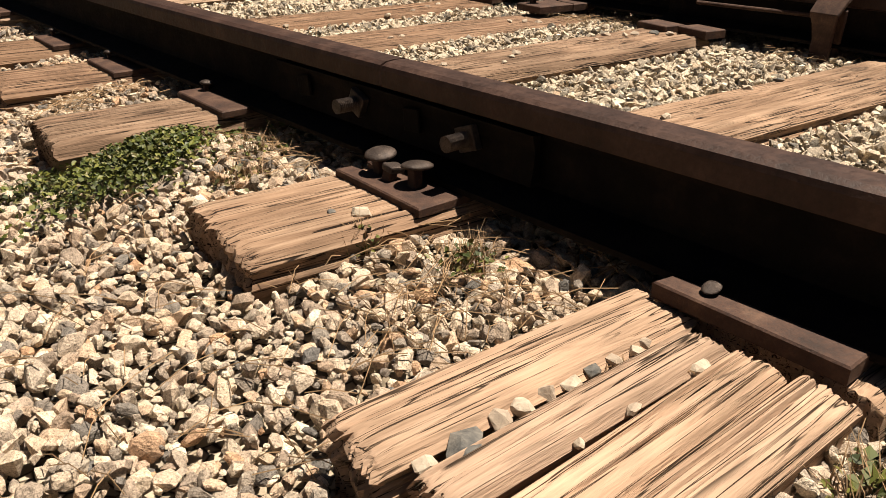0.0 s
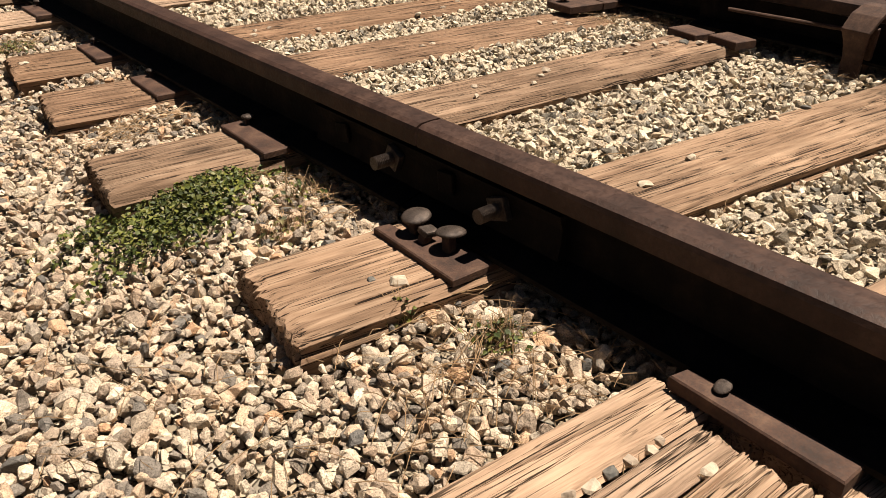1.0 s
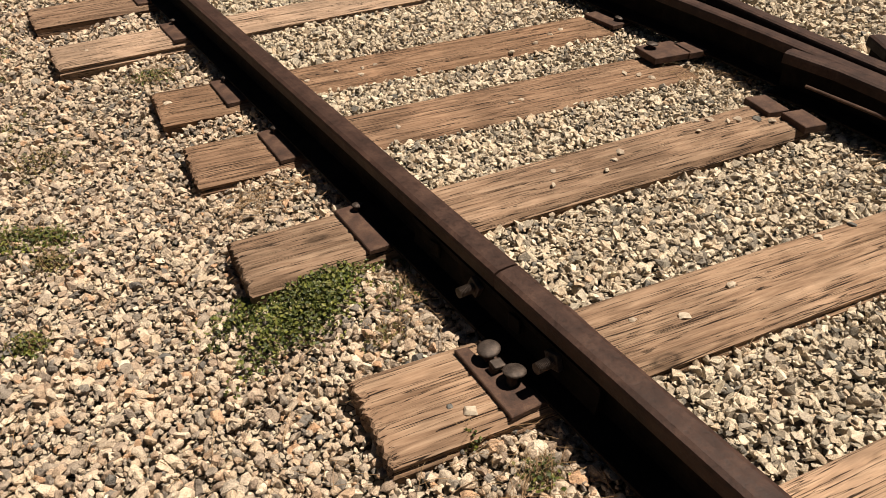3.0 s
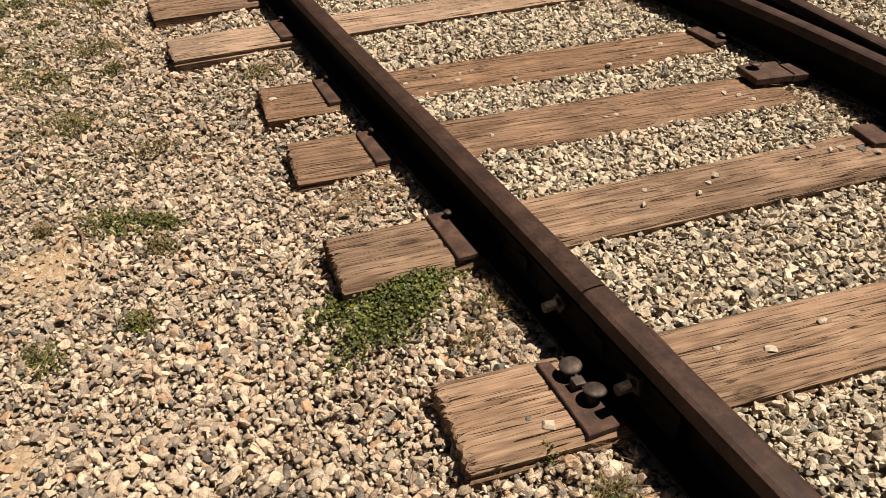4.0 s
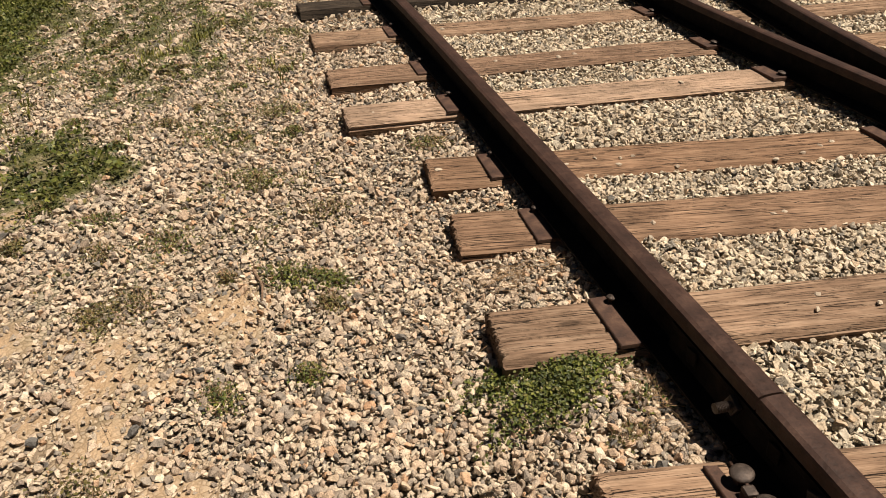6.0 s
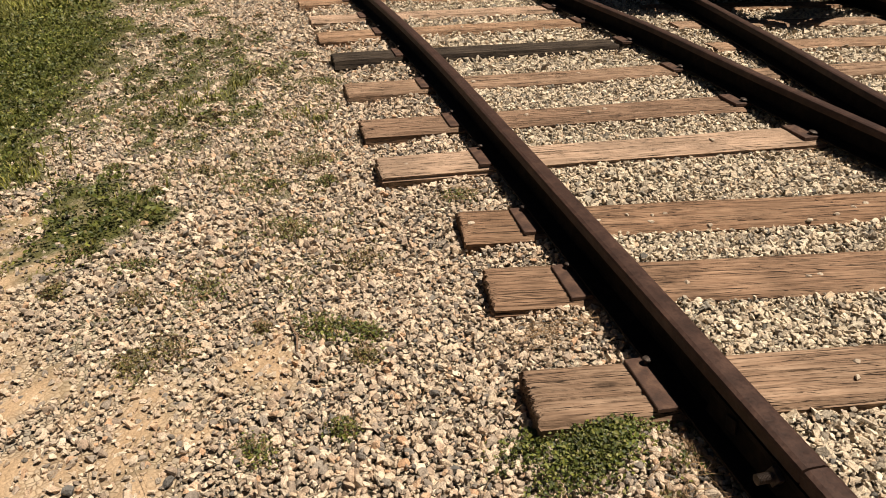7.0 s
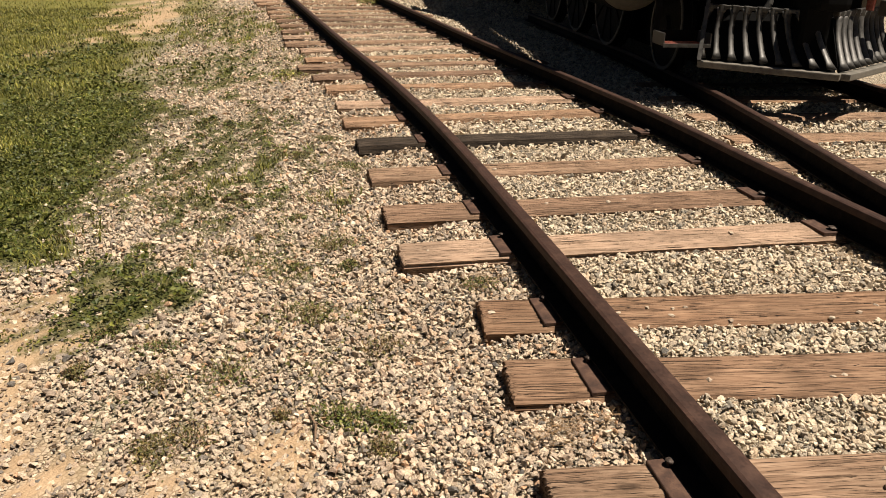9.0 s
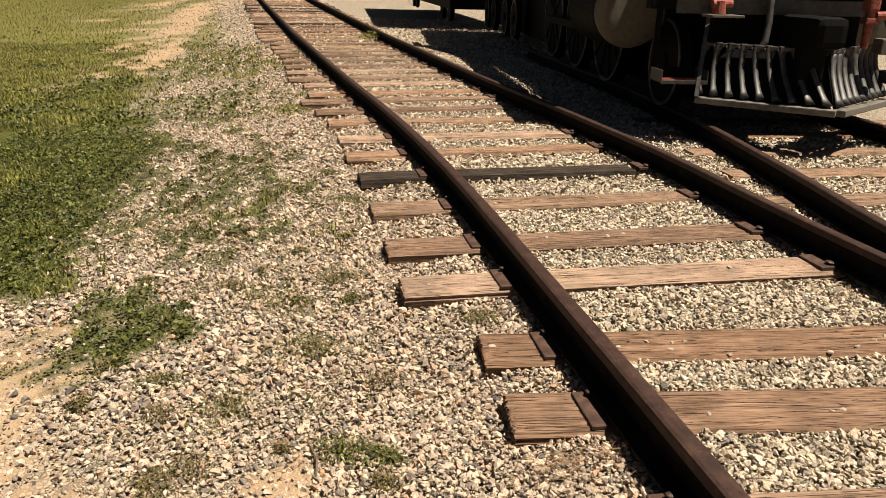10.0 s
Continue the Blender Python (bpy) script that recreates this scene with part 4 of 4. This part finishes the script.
for k, (x, y, s) in enumerate(SPOTS):
    lift = next((row[5] for row in SLEEPERS if abs(y - row[2] - row[4] * x) < row[3] / 2), -0.01)
    dark = k in (3, 29, 30, 22, 35)
    ob = loose_stone(x, y, lift - (0.006 + 0.32 * s if y < -0.5 else 0.002 + 0.1 * s), s, k * 3 + (2 if dark else k % 2), 37 * k)
    if dark:
        tagged(ob, "dark grey angular stone lying on a wooden sleeper")


# ---- green things ----
def leaflets(rng, x, y, z, size, tilt, fold=0.25):
    """One folded leaf (four triangles' worth of outline in two quads' triangles) at each place."""
    n = len(x)
    shape = np.array([(0, -0.5, 0), (0.36, 0.05, fold * 0.4), (0, 0.5, 0), (-0.36, 0.05, fold * 0.4), (0, 0.05, 0)])
    tri = np.array([(0, 1, 4), (1, 2, 4), (2, 3, 4), (3, 0, 4)])
    return strew([(shape, tri)], np.stack([x, y, z], -1), turns(rng, n, tilt), size, rng)


def blades(rng, x, y, z, tall, wide, lean):
    n = len(x)
    a = rng.uniform(0, 6.283, n)
    d = np.stack([np.cos(a), np.sin(a), 0 * a], -1)
    side = np.stack([-np.sin(a), np.cos(a), 0 * a], -1) * wide[:, None] / 2
    p0 = np.stack([x, y, z], -1)
    l = lean * rng.uniform(0.2, 1.2, n)[:, None] * tall[:, None]
    p1 = p0 + d * l * 0.35 + np.array([0, 0, 1.0]) * tall[:, None] * 0.6
    p2 = p0 + d * l + np.array([0, 0, 1.0]) * tall[:, None] * 0.95
    v = np.stack([p0 - side, p0 + side, p1 + side * 0.7, p1 - side * 0.7, p2], 1).reshape(-1, 3)
    f = np.array([(0, 1, 2), (0, 2, 3), (3, 2, 4)])
    return v, (f[None] + (np.arange(n) * 5)[:, None, None]).reshape(-1, 3)


# turf: clover leaves and short blades, thinning out into the gravel
rng = np.random.RandomState(23)
leafy, grassy, dry = [], [], []
for x0, x1, y0, y1, gap, size in ((-3.2, -0.55, 1.1, 6.0, 0.0110, 0.0165), (-6.0, -0.6, 6.0, 13.0, 0.022, 0.028), (-12.0, -0.8, 13.0, 40.0, 0.07, 0.045)):
    x, y = scatter(x0, x1, y0, y1, gap, rng)
    t = turf_at(x, y)
    patch = rumple(x * 1.3 + 9, y * 1.3)
    keep = rng.uniform(0, 1, len(x)) < t * 0.95
    keep &= ~on_sleeper(x, y, 0.01)
    x, y, t, patch = x[keep], y[keep], t[keep], patch[keep]
    clump = ease(-0.6, 0.8, rumple(x * 11 + 4, y * 11) + 0.6 * rumple(x * 27, y * 27 + 8))
    z = ground_z(x, y) + min(size, 0.018) * (rng.uniform(0.0, 1.2, len(x)) + 2.4 * clump * t) * (0.4 + 0.8 * t)
    s = size * rng.uniform(0.6, 1.4, len(x)) * (0.75 + 0.5 * clump)
    lawn = patch - 0.5 + 1.0 * ease(4.0, 12.0, y) + 0.9 * ease(-2.2, -3.0, x - bend(y)) + rng.normal(0, 0.25, len(x)) > 0.42
    sere = ~lawn & (t < 0.80 + rng.normal(0, 0.12, len(x)))
    lush = ~lawn & ~sere
    leafy.append(leaflets(rng, x[lush], y[lush], z[lush], s[lush], 0.8))
    dry.append(leaflets(rng, x[sere], y[sere], z[sere] - 0.004, s[sere] * 0.80, 0.7))
    grassy.append(blades(rng, x[lawn], y[lawn], ground_z(x[lawn], y[lawn]) - 0.004, np.clip(s[lawn] * 2.2, 0, 0.05), np.clip(s[lawn] * 0.35, 0, 0.02), 0.7))
tagged(mesh_object("clover_turf", *join(leafy), LEAF), "dense low green clover turf beside the track", "clover", kind="stuff")
tagged(mesh_object("dry_turf", *join(dry), LEAF_DRY), "sparse yellowing clover among the gravel", "clover", kind="stuff")
tagged(mesh_object("lawn_grass", *join(grassy), BLADE), "short yellow-green lawn grass", "grass", kind="stuff")


def weed(x, y, rx, ry, count, size, tall, turn, label, material=LEAF, straw=0):
    """A low weed: many small leaves on thin stems over an uneven oval."""
    rng = np.random.RandomState(int(abs(x * 1000) + abs(y * 100)) + count)
    ob = thing("weed_clump", pose(x, y, float(ground_z(x, y)), 0, 0, turn), label, "weed", "weeds in the gravel")
    g = rng.normal(0, 0.42, (count, 2))
    r = np.hypot(*g.T)
    g = g[r < 1.15 + 0.25 * np.sin(5 * np.arctan2(g[:, 1], g[:, 0]) + x * 9)]
    r = np.hypot(*g.T)
    lx, ly = g[:, 0] * rx, g[:, 1] * ry
    lz = tall * rng.uniform(0.1, 1.0, len(g)) * np.clip(1.1 - 0.7 * r, 0.25, 1)
    v, f = leaflets(rng, lx, ly, lz, size * rng.uniform(0.55, 1.35, len(g)), 0.55)
    leaves = mesh_object("foliage", v, f, material)
    leaves.parent = ob
    tagged(leaves, kind="stuff")
    k = rng.randint(0, len(g), min(len(g), 90 + straw))
    n = len(k)
    v, f = blades(rng, lx[k] * 0.9, ly[k] * 0.9, np.full(n, -0.012), lz[k] + 0.016 + 0.02 * (straw > 0), np.full(n, 0.0016), 0.5)
    stems = mesh_object("stem_tangle", v, f, STRAW if straw else BLADE)
    stems.parent = ob
    tagged(stems, kind="stuff")
    return ob


weed(-0.255, 0.318, 0.25, 0.100, 5200, 0.0095, 0.050, 30, "dense green clover clump spilling from a sleeper's edge")
weed(-0.42, 0.36, 0.12, 0.07, 700, 0.0100, 0.030, 20, "low green clover runner beside a sleeper end")
weed(-0.115, 0.225, 0.075, 0.075, 110, 0.010, 0.034, 0, "thin green weed with dry stems by the rail", LEAF, 30)
weed(-0.205, 0.120, 0.065, 0.05, 110, 0.009, 0.030, 0, "small dry-stemmed weed by the joint sleeper", LEAF_DRY, 40)
weed(-0.035, 0.29, 0.035, 0.05, 26, 0.014, 0.045, 0, "few pale leaves in the rail's shade")
weed(-0.205, -0.190, 0.035, 0.028, 90, 0.010, 0.040, 0, "small green weed against the joint sleeper", LEAF, 10)
weed(-0.150, -0.320, 0.055, 0.05, 150, 0.010, 0.040, 0, "small green weed with straw-coloured stems in the gravel", LEAF, 50)
weed(-0.185, -0.778, 0.065, 0.04, 110, 0.013, 0.034, 20, "small green weed against the split sleeper's edge", LEAF, 60)
weed(-0.02, -0.82, 0.08, 0.05, 120, 0.011, 0.04, 0, "small green weed against the pale split sleeper", LEAF, 40)
for x, y, r, n in ((-0.83, 0.95, 0.11, 170), (-0.73, 0.90, 0.09, 150), (-0.735, 0.785, 0.06, 60), (-0.815, 0.52, 0.06, 70), (-1.02, 0.50, 0.08, 70), (-1.0, 0.98, 0.05, 30), (-1.25, 0.95, 0.12, 60),
                   (-0.90, 1.6, 0.16, 120), (-1.05, 2.1, 0.2, 120), (-1.3, 0.30, 0.12, 60), (-1.16, 1.25, 0.12, 70), (-0.75, 2.3, 0.14, 80), (-0.24, 1.72, 0.10, 90), (-0.62, 3.5, 0.16, 160), (-0.70, 4.2, 0.12, 140), (-0.9, 7.0, 0.25, 160)):
    weed(x, y, r, r * 0.75, n * 5, 0.0088, 0.030, 40 * x, "small sparse weed creeping through the gravel", LEAF if n > 65 else LEAF_DRY, 15)
sown = np.random.RandomState(77)
for k in range(34):
    y = float(sown.uniform(0.5, 6.0))
    x = float(sown.uniform(-1.7, -0.62)) - 0.05 * y * (y > 3)
    r = float(sown.uniform(0.035, 0.11))
    weed(x, y, r, r * 0.7, int(sown.randint(140, 420)), 0.0085 + 0.0012 * y, 0.028, 40 * k, "small olive weed rooted between the gravel stones", (LEAF, LEAF_DRY)[k % 2], 12)

weed(0.62, 13.6, 0.35, 0.7, 500, 0.05, 0.16, 0, "tall yellow-green grass tuft against the far rail", BLADE, 60)
weed(-0.95, 6.75, 0.25, 0.3, 400, 0.022, 0.07, 0, "yellow-green weed tuft at the sleeper ends", BLADE, 40)


# dry needles and straw
rng = np.random.RandomState(31)
needles = []
for cx, cy, rx, ry, n in ((-0.22, 0.76, 0.10, 0.05, 90), (-0.10, 0.20, 0.07, 0.10, 60), (-0.16, -0.32, 0.12, 0.10, 80), (-0.2, 1.70, 0.1, 0.08, 50), (1.40, 0.62, 0.08, 0.08, 40), (1.38, 1.70, 0.1, 0.1, 50), (1.33, 0.70, 0.08, 0.06, 40), (1.30, -0.05, 0.1, 0.07, 40),
                         (-0.45, -0.3, 0.35, 0.25, 150), (-0.24, -0.43, 0.16, 0.08, 70), (-0.12, -0.80, 0.10, 0.05, 50), (-0.6, 0.3, 0.4, 0.4, 60), (0.6, 0.1, 0.5, 0.3, 40), (-1.2, 0.7, 0.5, 0.6, 80), (-0.02, -0.88, 0.12, 0.06, 70)):
    x, y = cx + rng.normal(0, 0.5, n) * rx * 1.6, cy + rng.normal(0, 0.5, n) * ry * 1.6
    a, half = rng.uniform(0, 3.14, n), rng.uniform(0.010, 0.050, n)
    d = np.stack([np.cos(a), np.sin(a), rng.normal(0, 0.12, n)], -1) * half[:, None]
    p = np.stack([x, y, ground_z(x, y) + 0.016 + rng.uniform(0, 0.006, n)], -1)
    s = np.stack([-np.sin(a), np.cos(a), 0 * a], -1) * 0.0005
    up = np.array([0, 0, 0.0009])
    bow = np.array([0, 0, 0.006]) + s * rng.normal(0, 4, n)[:, None]
    v = np.stack([p - d - s, p - d + s, p - d + up, p + bow - s, p + bow + s, p + bow + up, p + d - s, p + d + s, p + d + up], 1).reshape(-1, 3)
    f = []
    for q in (0, 3):
        for i, j in ((0, 1), (1, 2), (2, 0)):
            f += [(q + i, q + j, q + 3 + j), (q + i, q + 3 + j, q + 3 + i)]
    needles.append((v, (np.array(f)[None] + (np.arange(n) * 9)[:, None, None]).reshape(-1, 3)))
tagged(mesh_object("dry_needles", *join(needles), STRAW), "scattered brown dry needles and straw on gravel", "needles", kind="stuff")
bm = bmesh.new()
for a, b, r in (((0, 0, 0.008), (0.02, -0.09, 0.012), 0.0045), ((0.02, -0.09, 0.012), (0.015, -0.16, 0.01), 0.0035), ((0.018, -0.07, 0.012), (0.05, -0.12, 0.016), 0.002)):
    m, n = along(a, b)
    rod(r, r * 0.8, n, m, 8, bm)
twig = part("twig", bm, WOOD, None)
twig.matrix_world = pose(-0.925, 0.99, float(ground_z(-0.925, 0.95)) + 0.008, 0, 0, 0)
tagged(twig, "brown broken twig lying on the gravel", "twig")
